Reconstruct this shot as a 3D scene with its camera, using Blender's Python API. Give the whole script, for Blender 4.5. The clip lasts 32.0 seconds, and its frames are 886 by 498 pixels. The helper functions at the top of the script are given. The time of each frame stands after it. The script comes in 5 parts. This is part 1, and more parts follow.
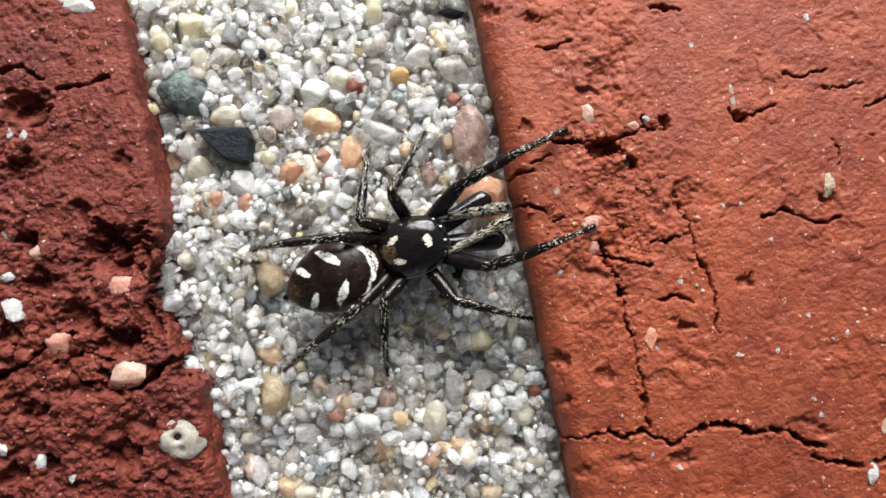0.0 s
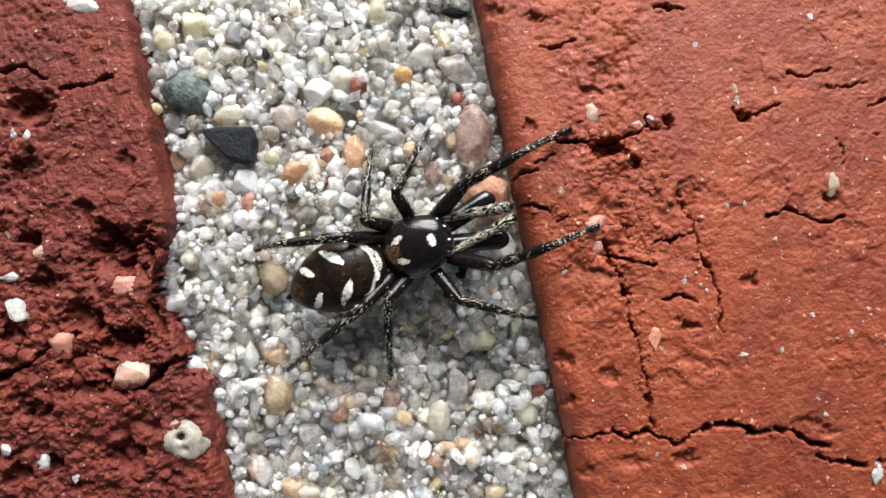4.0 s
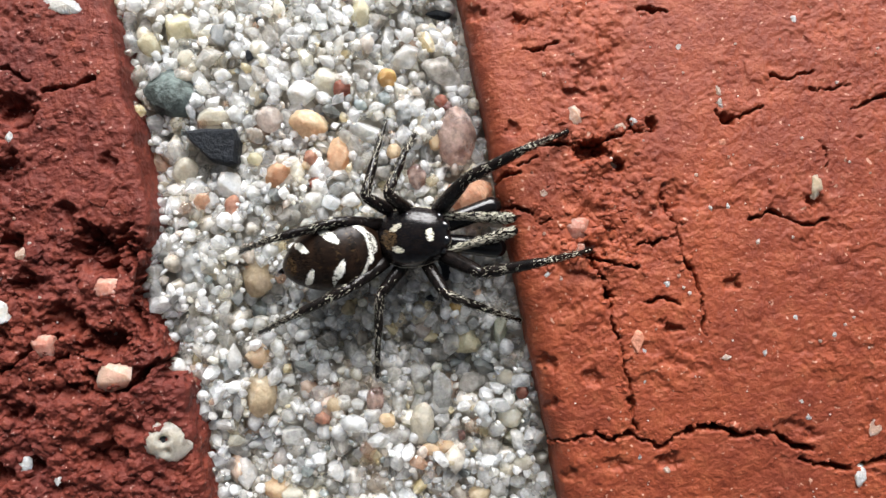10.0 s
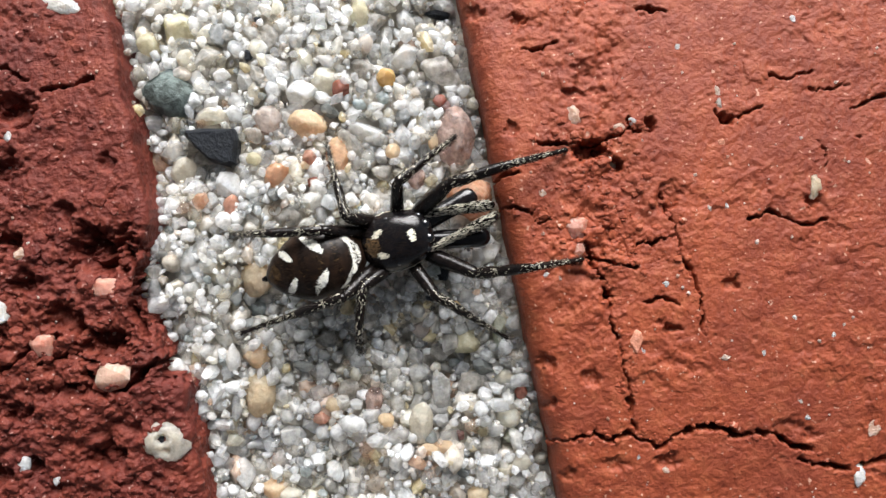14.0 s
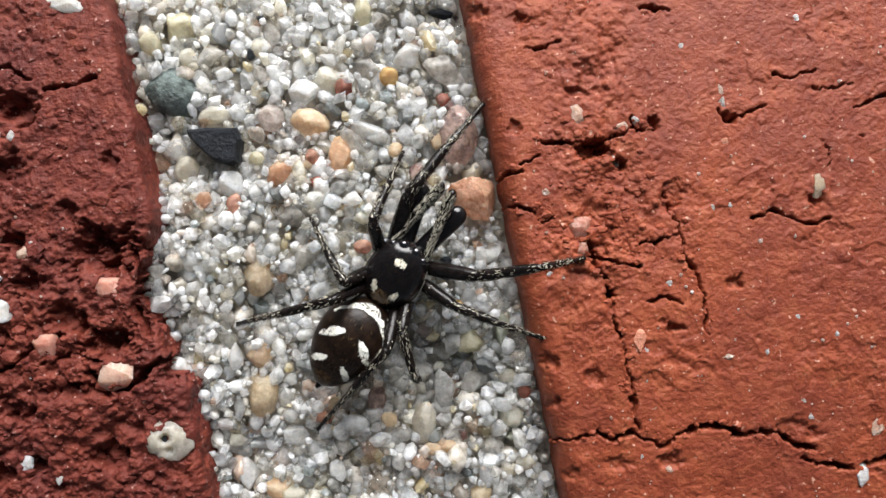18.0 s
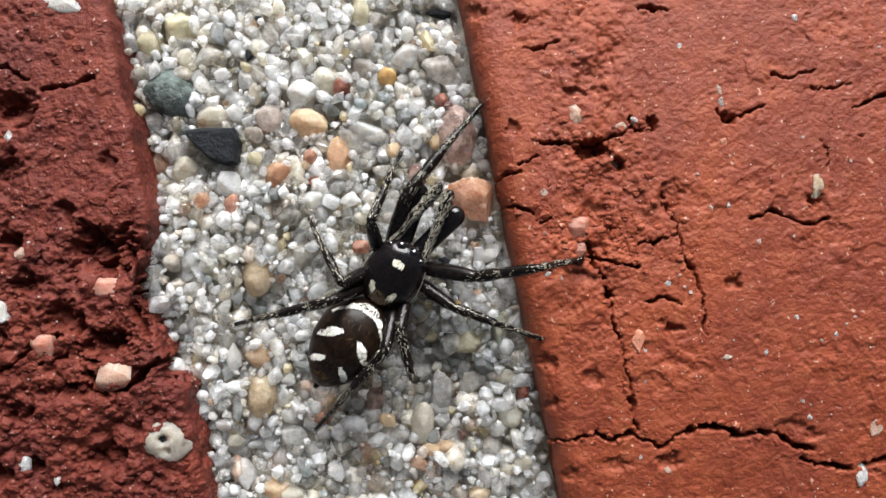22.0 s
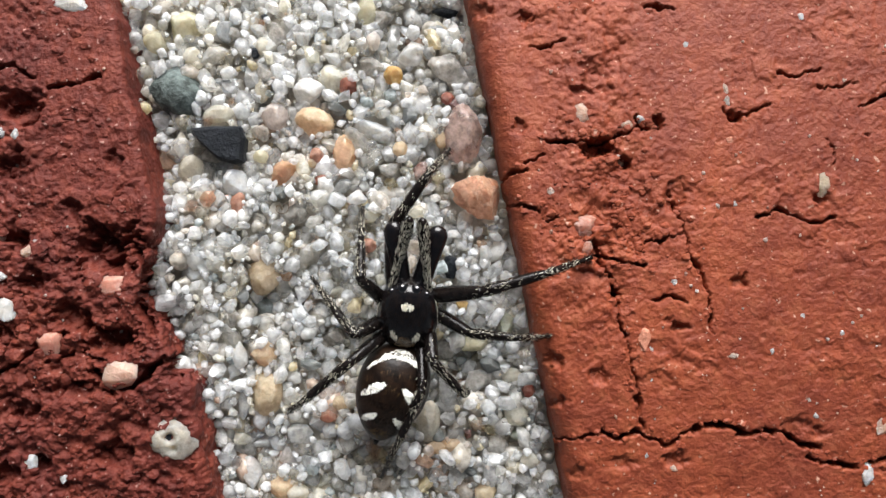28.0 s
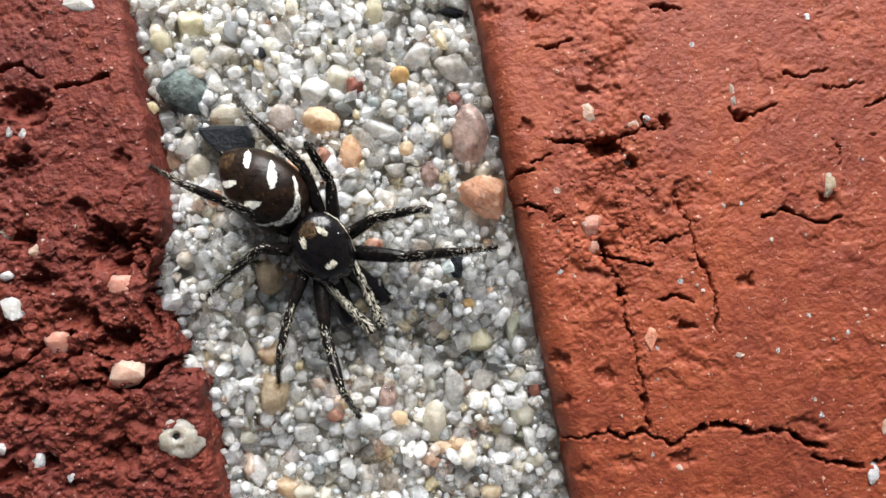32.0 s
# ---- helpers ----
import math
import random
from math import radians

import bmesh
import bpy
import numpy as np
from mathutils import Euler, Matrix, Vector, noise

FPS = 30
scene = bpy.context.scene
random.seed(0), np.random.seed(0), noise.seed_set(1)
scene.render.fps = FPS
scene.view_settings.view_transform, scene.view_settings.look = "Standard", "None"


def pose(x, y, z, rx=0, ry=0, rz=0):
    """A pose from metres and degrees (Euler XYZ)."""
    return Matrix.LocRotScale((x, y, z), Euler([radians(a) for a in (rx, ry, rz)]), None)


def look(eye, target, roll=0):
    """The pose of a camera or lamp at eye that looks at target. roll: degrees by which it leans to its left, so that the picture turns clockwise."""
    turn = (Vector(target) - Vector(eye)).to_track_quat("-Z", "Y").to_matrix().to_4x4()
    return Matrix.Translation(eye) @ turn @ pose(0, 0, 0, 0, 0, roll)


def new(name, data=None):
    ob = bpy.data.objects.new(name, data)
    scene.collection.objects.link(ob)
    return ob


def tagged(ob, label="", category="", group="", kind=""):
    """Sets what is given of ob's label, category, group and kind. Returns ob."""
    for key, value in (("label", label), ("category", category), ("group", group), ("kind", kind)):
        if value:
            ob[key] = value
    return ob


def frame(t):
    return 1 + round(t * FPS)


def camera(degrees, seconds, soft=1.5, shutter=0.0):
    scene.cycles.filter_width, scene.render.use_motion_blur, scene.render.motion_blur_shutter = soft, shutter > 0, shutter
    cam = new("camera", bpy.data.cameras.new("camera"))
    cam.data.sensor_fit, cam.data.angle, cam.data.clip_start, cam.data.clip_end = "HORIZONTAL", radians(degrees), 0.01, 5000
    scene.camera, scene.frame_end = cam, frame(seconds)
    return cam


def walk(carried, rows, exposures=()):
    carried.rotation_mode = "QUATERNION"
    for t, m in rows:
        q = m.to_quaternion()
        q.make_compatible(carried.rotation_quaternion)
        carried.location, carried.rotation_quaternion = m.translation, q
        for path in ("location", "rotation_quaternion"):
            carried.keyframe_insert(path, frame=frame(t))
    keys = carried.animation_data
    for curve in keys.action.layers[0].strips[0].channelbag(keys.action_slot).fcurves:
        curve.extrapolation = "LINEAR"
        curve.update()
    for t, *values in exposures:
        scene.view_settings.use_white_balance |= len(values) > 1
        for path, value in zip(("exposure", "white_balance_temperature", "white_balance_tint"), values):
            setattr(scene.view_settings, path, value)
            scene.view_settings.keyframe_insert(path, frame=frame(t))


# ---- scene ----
MM = 0.001

# Hand-held close-up: seconds, x, y, z in millimetres, lean in degrees.
cam = camera(60, 32.0)
walk(cam, [(t, pose(x * MM, y * MM, z * MM, 0, 0, lean)) for t, x, y, z, lean in (
    (0.0, -0.000, 0.000, 27.00, 0.00), (0.5, 0.078, 0.005, 26.96, -0.02), (1.0, 0.090, 0.013, 26.97, -0.03), (1.5, -0.025, 0.006, 26.96, -0.01),
    (2.0, 0.034, 0.005, 26.96, -0.01), (2.5, -0.059, -0.010, 26.96, -0.00), (3.0, -0.131, -0.018, 26.98, -0.00), (3.5, -0.170, -0.018, 26.98, -0.02),
    (5.5, 0.097, 0.024, 26.96, -0.01), (6.0, 0.089, 0.021, 26.95, -0.01), (6.5, 0.056, 0.007, 26.92, 0.01), (7.0, 0.064, 0.021, 26.95, 0.01),
    (7.5, -0.080, 0.036, 26.97, 0.07), (8.0, 0.280, 0.079, 26.95, 0.02), (8.5, 0.352, 0.064, 26.96, -0.00), (9.0, 0.424, 0.056, 26.96, 0.01),
    (9.5, 0.382, 0.045, 26.96, -0.00), (10.0, 0.454, 0.069, 26.95, 0.02), (10.5, 0.476, 0.066, 26.94, -0.02), (11.0, 0.496, 0.073, 26.96, 0.02),
    (11.5, 0.522, 0.078, 26.95, -0.01), (12.0, 0.523, 0.083, 26.95, 0.00), (12.5, 0.535, 0.076, 26.92, 0.01), (13.0, 0.521, 0.070, 26.92, -0.00),
    (13.5, 0.503, 0.070, 26.92, 0.02), (14.0, 0.492, 0.065, 26.93, 0.03), (14.5, 0.476, 0.062, 26.90, 0.03), (16.5, 0.491, 0.052, 26.90, 0.02),
    (17.0, 0.330, 0.029, 26.91, 0.04), (17.5, 0.414, 0.044, 26.92, 0.03), (18.0, 0.387, 0.036, 26.91, 0.02), (18.5, 0.388, 0.049, 26.90, 0.04),
    (19.0, 0.444, 0.031, 26.90, 0.04), (19.5, 0.413, 0.041, 26.89, 0.00), (20.0, 0.416, 0.048, 26.90, 0.04), (20.5, 0.471, 0.056, 26.89, 0.04),
    (21.0, 0.478, 0.057, 26.88, 0.06), (21.5, 0.462, 0.038, 26.86, 0.03), (22.0, 0.445, 0.048, 26.88, 0.02), (22.5, 0.489, 0.049, 26.86, 0.02),
    (23.0, 0.532, 0.046, 26.85, 0.02), (23.5, 0.488, 0.029, 26.86, 0.05), (24.0, 0.496, 0.047, 26.86, 0.03), (24.5, 0.465, 0.029, 26.87, 0.05),
    (25.0, 0.485, 0.031, 26.86, 0.05), (25.5, 0.420, 0.029, 26.87, 0.04), (27.5, 0.268, -0.004, 26.89, 0.08), (28.0, 0.233, -0.004, 26.89, 0.07),
    (28.5, 0.242, 0.006, 26.93, 0.05), (29.0, 0.260, -0.003, 26.89, 0.06), (29.5, 0.202, -0.004, 26.89, 0.07), (30.0, 0.127, -0.004, 26.93, 0.08),
    (30.5, 0.090, -0.007, 26.92, 0.07), (31.0, 0.063, 0.000, 26.93, 0.10), (31.5, 0.092, -0.006, 26.93, 0.09), (32.0, 0.008, -0.023, 26.95, 0.10))],
     exposures=[(0, 0.64), (14, 0.62), (16.5, 0.45), (21, 0.46), (24, 0.42), (28, 0.45), (29.5, 0.56), (32, 0.58)])

# ---- light: bright overcast sky, broad sun over the top of the picture ----
SUN_EL, SUN_AZ = 30, 6
world = bpy.data.worlds.new("sky")
scene.world = world
world.use_nodes = True
wn, wl = world.node_tree.nodes, world.node_tree.links
sky = wn.new("ShaderNodeTexSky")
sky.sky_type, sky.sun_disc = "NISHITA", False
sky.sun_elevation, sky.sun_rotation = radians(SUN_EL), radians(SUN_AZ)
wn["Background"].inputs["Strength"].default_value = 0.038
pale = wn.new("ShaderNodeHueSaturation")
pale.inputs["Saturation"].default_value = 0.3
wl.new(sky.outputs["Color"], pale.inputs["Color"])
wl.new(pale.outputs["Color"], wn["Background"].inputs["Color"])
sun_data = bpy.data.lights.new("sun", "SUN")
sun_data.energy, sun_data.angle, sun_data.color = 7.0, radians(46), (1.0, 0.985, 0.98)
sun = new("sun", sun_data)
sun_dir = Vector((math.sin(radians(SUN_AZ)) * math.cos(radians(SUN_EL)), math.cos(radians(SUN_AZ)) * math.cos(radians(SUN_EL)), math.sin(radians(SUN_EL))))
sun.matrix_world = look(sun_dir, (0, 0, 0))


# ---- materials ----
def material(name):
    m = bpy.data.materials.new(name)
    m.use_nodes = True
    return m, m.node_tree.nodes, m.node_tree.links, m.node_tree.nodes["Principled BSDF"]


def ramp(nodes, stops, mode="LINEAR"):
    r = nodes.new("ShaderNodeValToRGB")
    r.color_ramp.interpolation = mode
    while len(r.color_ramp.elements) < len(stops):
        r.color_ramp.elements.new(0.5)
    for e, (p, c) in zip(r.color_ramp.elements, stops):
        e.position, e.color = p, (*c, 1)
    return r


def noise_node(nodes, links, scale, detail=3.0, rough=0.6):
    """Noise in object space; scale counts features per metre."""
    co = nodes.new("ShaderNodeTexCoord")
    n = nodes.new("ShaderNodeTexNoise")
    n.inputs["Scale"].default_value, n.inputs["Detail"].default_value, n.inputs["Roughness"].default_value = scale, detail, rough
    links.new(co.outputs["Object"], n.inputs["Vector"])
    return n


def mixed(nodes, links, kind, fac, a, b):
    x = nodes.new("ShaderNodeMix")
    x.data_type, x.blend_type = "RGBA", kind
    for socket, v in ((x.inputs[0], fac), (x.inputs[6], a), (x.inputs[7], b)):
        if isinstance(v, (int, float)):
            socket.default_value = v
        elif isinstance(v, tuple):
            socket.default_value = (*v, 1)
        else:
            links.new(v, socket)
    return x.outputs[2]


def bumped(nodes, links, bsdf, height, dist, strength=1.0):
    b = nodes.new("ShaderNodeBump")
    b.inputs["Distance"].default_value, b.inputs["Strength"].default_value = dist, strength
    links.new(height, b.inputs["Height"])
    links.new(b.outputs["Normal"], bsdf.inputs["Normal"])


def brick_material(name, dark, mid, light, speck, rough, relief=0.11, shine=0.22, grain_size=9000):
    m, n, l, p = material(name)
    coarse = noise_node(n, l, 350, 4, 0.6)
    fine = noise_node(n, l, 2200, 5, 0.65)
    tone = ramp(n, [(0.25, dark), (0.5, mid), (0.78, light)])
    l.new(fine.outputs[0], tone.inputs[0])
    patch = ramp(n, [(0.35, (0.80, 0.76, 0.84)), (0.65, (1.08, 1.08, 0.97))])
    l.new(coarse.outputs[0], patch.inputs[0])
    col = mixed(n, l, "MULTIPLY", 1.0, tone.outputs[0], patch.outputs[0])
    dots = noise_node(n, l, 5200, 1, 0.5)
    lift = ramp(n, [(0.70, (0, 0, 0)), (0.78, (1, 1, 1))])
    l.new(dots.outputs[0], lift.inputs[0])
    col = mixed(n, l, "MIX", lift.outputs[0], col, speck)
    l.new(col, p.inputs["Base Color"])
    p.inputs["Roughness"].default_value = rough
    p.inputs["Specular IOR Level"].default_value = shine
    grain = noise_node(n, l, grain_size, 4, 0.62)
    bumped(n, l, p, grain.outputs[0], relief * MM, 1.0)
    return m


BRICK_RED = brick_material("fired_orange_red_clay", (0.152, 0.0265, 0.0112), (0.232, 0.0485, 0.0208), (0.295, 0.083, 0.038), (0.46, 0.24, 0.17), 0.56, 0.065, 0.3, 7000)
BRICK_DARK = brick_material("fired_maroon_clay", (0.074, 0.0128, 0.0084), (0.126, 0.0232, 0.0146), (0.195, 0.0465, 0.0285), (0.38, 0.20, 0.17), 0.6, 0.12, 0.25, 5200)


def stone_material(name, stops, per_object, clear_lo, clear_hi, rough, bump=0.02, glow=0.7, mottle=0.78, patches=2400, depth=0.25, shrink=1.0):
    """Sand and pebble stone: one tone and clearness per piece, mottled within."""
    m, n, l, p = material(name)
    if per_object:
        pick = n.new("ShaderNodeObjectInfo").outputs["Random"]
    else:
        pick = n.new("ShaderNodeNewGeometry").outputs["Random Per Island"]
    tone = ramp(n, stops, "CONSTANT" if len(stops) > 3 else "LINEAR")
    l.new(pick, tone.inputs[0])
    cloud = noise_node(n, l, patches * shrink, 5, 0.7)
    veil = ramp(n, [(0.42 if per_object else 0.34, (mottle, mottle * 0.99, mottle * 0.96)), (0.6, (1.05, 1.05, 1.05))])
    l.new(cloud.outputs[0], veil.inputs[0])
    col = mixed(n, l, "MULTIPLY", 1.0, tone.outputs[0], veil.outputs[0])
    l.new(col, p.inputs["Base Color"])
    shuffle = n.new("ShaderNodeMath")
    shuffle.operation = "MULTIPLY"
    shuffle.inputs[1].default_value = 37.7
    l.new(pick, shuffle.inputs[0])
    part = n.new("ShaderNodeMath")
    part.operation = "FRACT"
    l.new(shuffle.outputs[0], part.inputs[0])
    span = n.new("ShaderNodeMapRange")
    span.inputs["To Min"].default_value, span.inputs["To Max"].default_value = clear_lo, clear_hi
    span.clamp = True

    l.new(part.outputs[0], span.inputs["Value"])
    p.inputs["Roughness"].default_value = rough
    p.inputs["IOR"].default_value = 1.55
    p.inputs["Specular IOR Level"].default_value = 0.6
    if glow == 0:
        p.inputs["Specular IOR Level"].default_value = 0.15
    if glow > 0:
        p.inputs["Coat Weight"].default_value, p.inputs["Coat Roughness"].default_value = 0.25, 0.1
        p.inputs["Subsurface Weight"].default_value = 0.9
        p.inputs["Subsurface Radius"].default_value = (1.0, 0.9, 0.8)
        p.inputs["Subsurface Scale"].default_value = depth * MM
    grain = noise_node(n, l, 6500 * shrink, 4, 0.7)
    bumped(n, l, p, grain.outputs[0], bump * MM, 0.9)
    through_glow = n.new("ShaderNodeBsdfTranslucent")
    l.new(col, through_glow.inputs["Color"])
    milky = n.new("ShaderNodeMixShader")
    milky.inputs[0].default_value = glow
    l.new(p.outputs[0], milky.inputs[1])
    l.new(through_glow.outputs[0], milky.inputs[2])
    pass_on = n.new("ShaderNodeBsdfTransparent")
    l.new(mixed(n, l, "MIX", 0.6, col, (1, 1, 1)), pass_on.inputs["Color"])
    bend = n.new("ShaderNodeBsdfGlass")
    bend.inputs["IOR"].default_value, bend.inputs["Roughness"].default_value = 1.5, 0.03
    l.new(mixed(n, l, "MIX", 0.6, col, (0.98, 0.98, 0.98)), bend.inputs["Color"])
    clear_stone = n.new("ShaderNodeMixShader")
    clear_stone.inputs[0].default_value = 0.55
    l.new(pass_on.outputs[0], clear_stone.inputs[1])
    l.new(bend.outputs[0], clear_stone.inputs[2])
    whole = n.new("ShaderNodeMixShader")
    cloudy = n.new("ShaderNodeMath")
    cloudy.operation, cloudy.use_clamp = "MULTIPLY_ADD", True
    streak = noise_node(n, l, 2600 * shrink, 3, 0.6)
    lens_part = n.new("ShaderNodeMapRange")
    lens_part.inputs["From Min"].default_value, lens_part.inputs["From Max"].default_value = 0.35, 0.65
    lens_part.inputs["To Min"].default_value, lens_part.inputs["To Max"].default_value = 0.35, 1.5
    l.new(streak.outputs[0], lens_part.inputs["Value"])
    l.new(span.outputs[0], cloudy.inputs[0])
    l.new(lens_part.outputs[0], cloudy.inputs[1])
    cloudy.inputs[2].default_value = 0.0
    l.new(cloudy.outputs[0], whole.inputs[0])
    l.new(milky.outputs[0], whole.inputs[1])
    l.new(clear_stone.outputs[0], whole.inputs[2])
    l.new(whole.outputs[0], n["Material Output"].inputs["Surface"])
    return m


def quartz_material(name, stops, per_object, milk_lo, milk_hi, shrink=1.0, relief=0.03):
    """Quartz sand: each grain has its tone and its own share of milkiness; clear ones let light through."""
    m, n, l, p = material(name)
    pick = n.new("ShaderNodeObjectInfo").outputs["Random"] if per_object else n.new("ShaderNodeNewGeometry").outputs["Random Per Island"]
    tone = ramp(n, stops, "CONSTANT")
    l.new(pick, tone.inputs[0])
    cloud = noise_node(n, l, 2300 * shrink, 4, 0.65)
    veil = ramp(n, [(0.36, (0.86, 0.85, 0.82)), (0.62, (1.0, 1.0, 1.0))])
    l.new(cloud.outputs[0], veil.inputs[0])
    col = mixed(n, l, "MULTIPLY", 1.0, tone.outputs[0], veil.outputs[0])
    shuffle = n.new("ShaderNodeMath")
    shuffle.operation = "MULTIPLY"
    shuffle.inputs[1].default_value = 37.7
    l.new(pick, shuffle.inputs[0])
    share = n.new("ShaderNodeMath")
    share.operation = "FRACT"
    l.new(shuffle.outputs[0], share.inputs[0])
    span = n.new("ShaderNodeMapRange")
    span.inputs["To Min"].default_value, span.inputs["To Max"].default_value = milk_lo, milk_hi
    l.new(share.outputs[0], span.inputs["Value"])
    swirl = n.new("ShaderNodeMapRange")
    swirl.inputs["From Min"].default_value, swirl.inputs["From Max"].default_value = 0.34, 0.66
    swirl.inputs["To Min"].default_value, swirl.inputs["To Max"].default_value = 0.55, 1.35
    l.new(noise_node(n, l, 2900 * shrink, 3, 0.6).outputs[0], swirl.inputs["Value"])
    milk = n.new("ShaderNodeMath")
    milk.operation, milk.use_clamp = "MULTIPLY", True
    l.new(span.outputs[0], milk.inputs[0])
    l.new(swirl.outputs[0], milk.inputs[1])
    l.new(col, p.inputs["Base Color"])
    p.inputs["Roughness"].default_value, p.inputs["IOR"].default_value = 0.2, 1.54
    p.inputs["Specular IOR Level"].default_value = 0.7
    p.inputs["Subsurface Weight"].default_value = 1.0
    p.inputs["Subsurface Radius"].default_value = (1.0, 0.95, 0.88)
    p.inputs["Subsurface Scale"].default_value = 0.8 * MM
    bump = n.new("ShaderNodeBump")
    bump.inputs["Distance"].default_value, bump.inputs["Strength"].default_value = relief * MM, 0.8
    l.new(noise_node(n, l, 6000 * shrink, 4, 0.65).outputs[0], bump.inputs["Height"])
    l.new(bump.outputs["Normal"], p.inputs["Normal"])
    back = n.new("ShaderNodeBsdfTranslucent")
    l.new(col, back.inputs["Color"])
    milky = n.new("ShaderNodeMixShader")
    milky.inputs[0].default_value = 0.12
    l.new(p.outputs[0], milky.inputs[1])
    l.new(back.outputs[0], milky.inputs[2])
    pass_on = n.new("ShaderNodeBsdfTransparent")
    l.new(mixed(n, l, "MIX", 0.75, col, (1, 1, 1)), pass_on.inputs["Color"])
    bend = n.new("ShaderNodeBsdfGlass")
    bend.inputs["IOR"].default_value, bend.inputs["Roughness"].default_value = 1.48, 0.03
    l.new(mixed(n, l, "MIX", 0.7, col, (1, 1, 1)), bend.inputs["Color"])
    l.new(bump.outputs["Normal"], bend.inputs["Normal"])
    clear = n.new("ShaderNodeMixShader")
    clear.inputs[0].default_value = 0.2
    l.new(pass_on.outputs[0], clear.inputs[1])
    l.new(bend.outputs[0], clear.inputs[2])
    whole = n.new("ShaderNodeMixShader")
    l.new(milk.outputs[0], whole.inputs[0])
    l.new(clear.outputs[0], whole.inputs[1])
    l.new(milky.outputs[0], whole.inputs[2])
    l.new(whole.outputs[0], n["Material Output"].inputs["Surface"])
    return m


SAND_STOPS = [(0.0, (0.98, 0.985, 0.99)), (0.24, (0.98, 0.95, 0.87)), (0.38, (0.95, 0.98, 1.0)), (0.62, (0.89, 0.92, 0.93)), (0.74, (0.96, 0.90, 0.74)),
              (0.82, (0.97, 0.97, 0.97)), (0.875, (0.74, 0.74, 0.72)), (0.905, (0.95, 0.80, 0.68)), (0.935, (0.80, 0.66, 0.42)), (0.96, (0.38, 0.43, 0.44)), (0.98, (0.78, 0.48, 0.34))]
BED_STOPS = [(0.0, (0.66, 0.62, 0.56)), (0.3, (0.80, 0.78, 0.74)), (0.55, (0.56, 0.52, 0.46)), (0.75, (0.70, 0.63, 0.50)), (0.88, (0.44, 0.44, 0.43)), (0.95, (0.62, 0.46, 0.37))]
SAND_PIECE = quartz_material("quartz_sand", SAND_STOPS, True, 0.1, 0.8, 0.3, 0.05)
SAND_MASS = quartz_material("quartz_sand_mass", SAND_STOPS, False, 0.1, 0.8, 1.0, 0.018)
SAND_BED = quartz_material("packed_sand_bed", BED_STOPS, False, 0.5, 1.0)
GRIT = stone_material("pale_grit", [(0.0, (0.62, 0.40, 0.32)), (0.5, (0.80, 0.68, 0.6)), (1.0, (0.92, 0.9, 0.88))], False, 0.0, 0.2, 0.2)
PEBBLE_TONES = {
    "green": (0.17, 0.21, 0.20), "black": (0.012, 0.015, 0.020), "tan": (0.84, 0.68, 0.48), "yellow": (0.66, 0.44, 0.18), "red": (0.46, 0.17, 0.12),
    "white": (0.95, 0.94, 0.92), "pink": (0.93, 0.81, 0.75), "peach": (0.93, 0.66, 0.45), "orange": (0.95, 0.58, 0.38), "cream": (0.88, 0.82, 0.70),
    "straw": (0.78, 0.73, 0.54), "brown": (0.64, 0.47, 0.42), "amber": (0.93, 0.54, 0.36), "smoke": (0.72, 0.69, 0.65), "grey": (0.84, 0.84, 0.83),
    "rust": (0.60, 0.32, 0.23), "blue": (0.27, 0.29, 0.29), "lime": (0.66, 0.68, 0.56), "rose": (0.52, 0.22, 0.145), "slate": (0.40, 0.42, 0.43), "maroon": (0.24, 0.13, 0.12), "salmon": (0.70, 0.33, 0.25), "blush": (0.84, 0.55, 0.43), "chalk": (0.95, 0.93, 0.88)}
PEBBLE_MAT = {}
for tone_name, c in PEBBLE_TONES.items():
    lo, hi = tuple(v * 0.85 for v in c), tuple(min(v * 1.1, 0.95) for v in c)
    clear = {"smoke": 0.5, "grey": 0.5, "brown": 0.55, "lime": 0.4, "amber": 0.32, "tan": 0.35, "peach": 0.3, "orange": 0.35, "pink": 0.35, "white": 0.3, "cream": 0.3, "straw": 0.3, "black": 0.0, "green": 0.0, "rose": 0.0, "chalk": 0.0, "salmon": 0.0, "blush": 0.05}.get(tone_name, 0.12)
    PEBBLE_MAT[tone_name] = stone_material(tone_name + "_stone", [(0.0, lo), (1.0, hi)], True, clear, clear, 0.42 if tone_name in ("black", "green") else 0.25, 0.16 if tone_name in ("black", "green") else 0.12, 0.0 if tone_name in ("black", "green", "rose") else 0.3, {"green": 0.3, "brown": 0.92, "amber": 0.7, "red": 0.55, "rust": 0.55}.get(tone_name, 0.78), 1500, 0.6)


def cement_material():
    m, n, l, p = material("cement_paste")
    a = noise_node(n, l, 1800, 5, 0.7)
    r = ramp(n, [(0.3, (0.36, 0.33, 0.28)), (0.7, (0.58, 0.55, 0.49))])
    l.new(a.outputs[0], r.inputs[0])
    l.new(r.outputs[0], p.inputs["Base Color"])
    p.inputs["Roughness"].default_value = 0.85
    bumped(n, l, p, noise_node(n, l, 5000, 4, 0.7).outputs[0], 0.08 * MM)
    return m


CEMENT = cement_material()


def soil_material():
    m, n, l, p = material("sandy_soil")
    r = ramp(n, [(0.3, (0.10, 0.08, 0.06)), (0.7, (0.24, 0.20, 0.15))])
    l.new(noise_node(n, l, 30, 6, 0.7).outputs[0], r.inputs[0])
    l.new(r.outputs[0], p.inputs["Base Color"])
    p.inputs["Roughness"].default_value = 0.95
    return m


SOIL = soil_material()


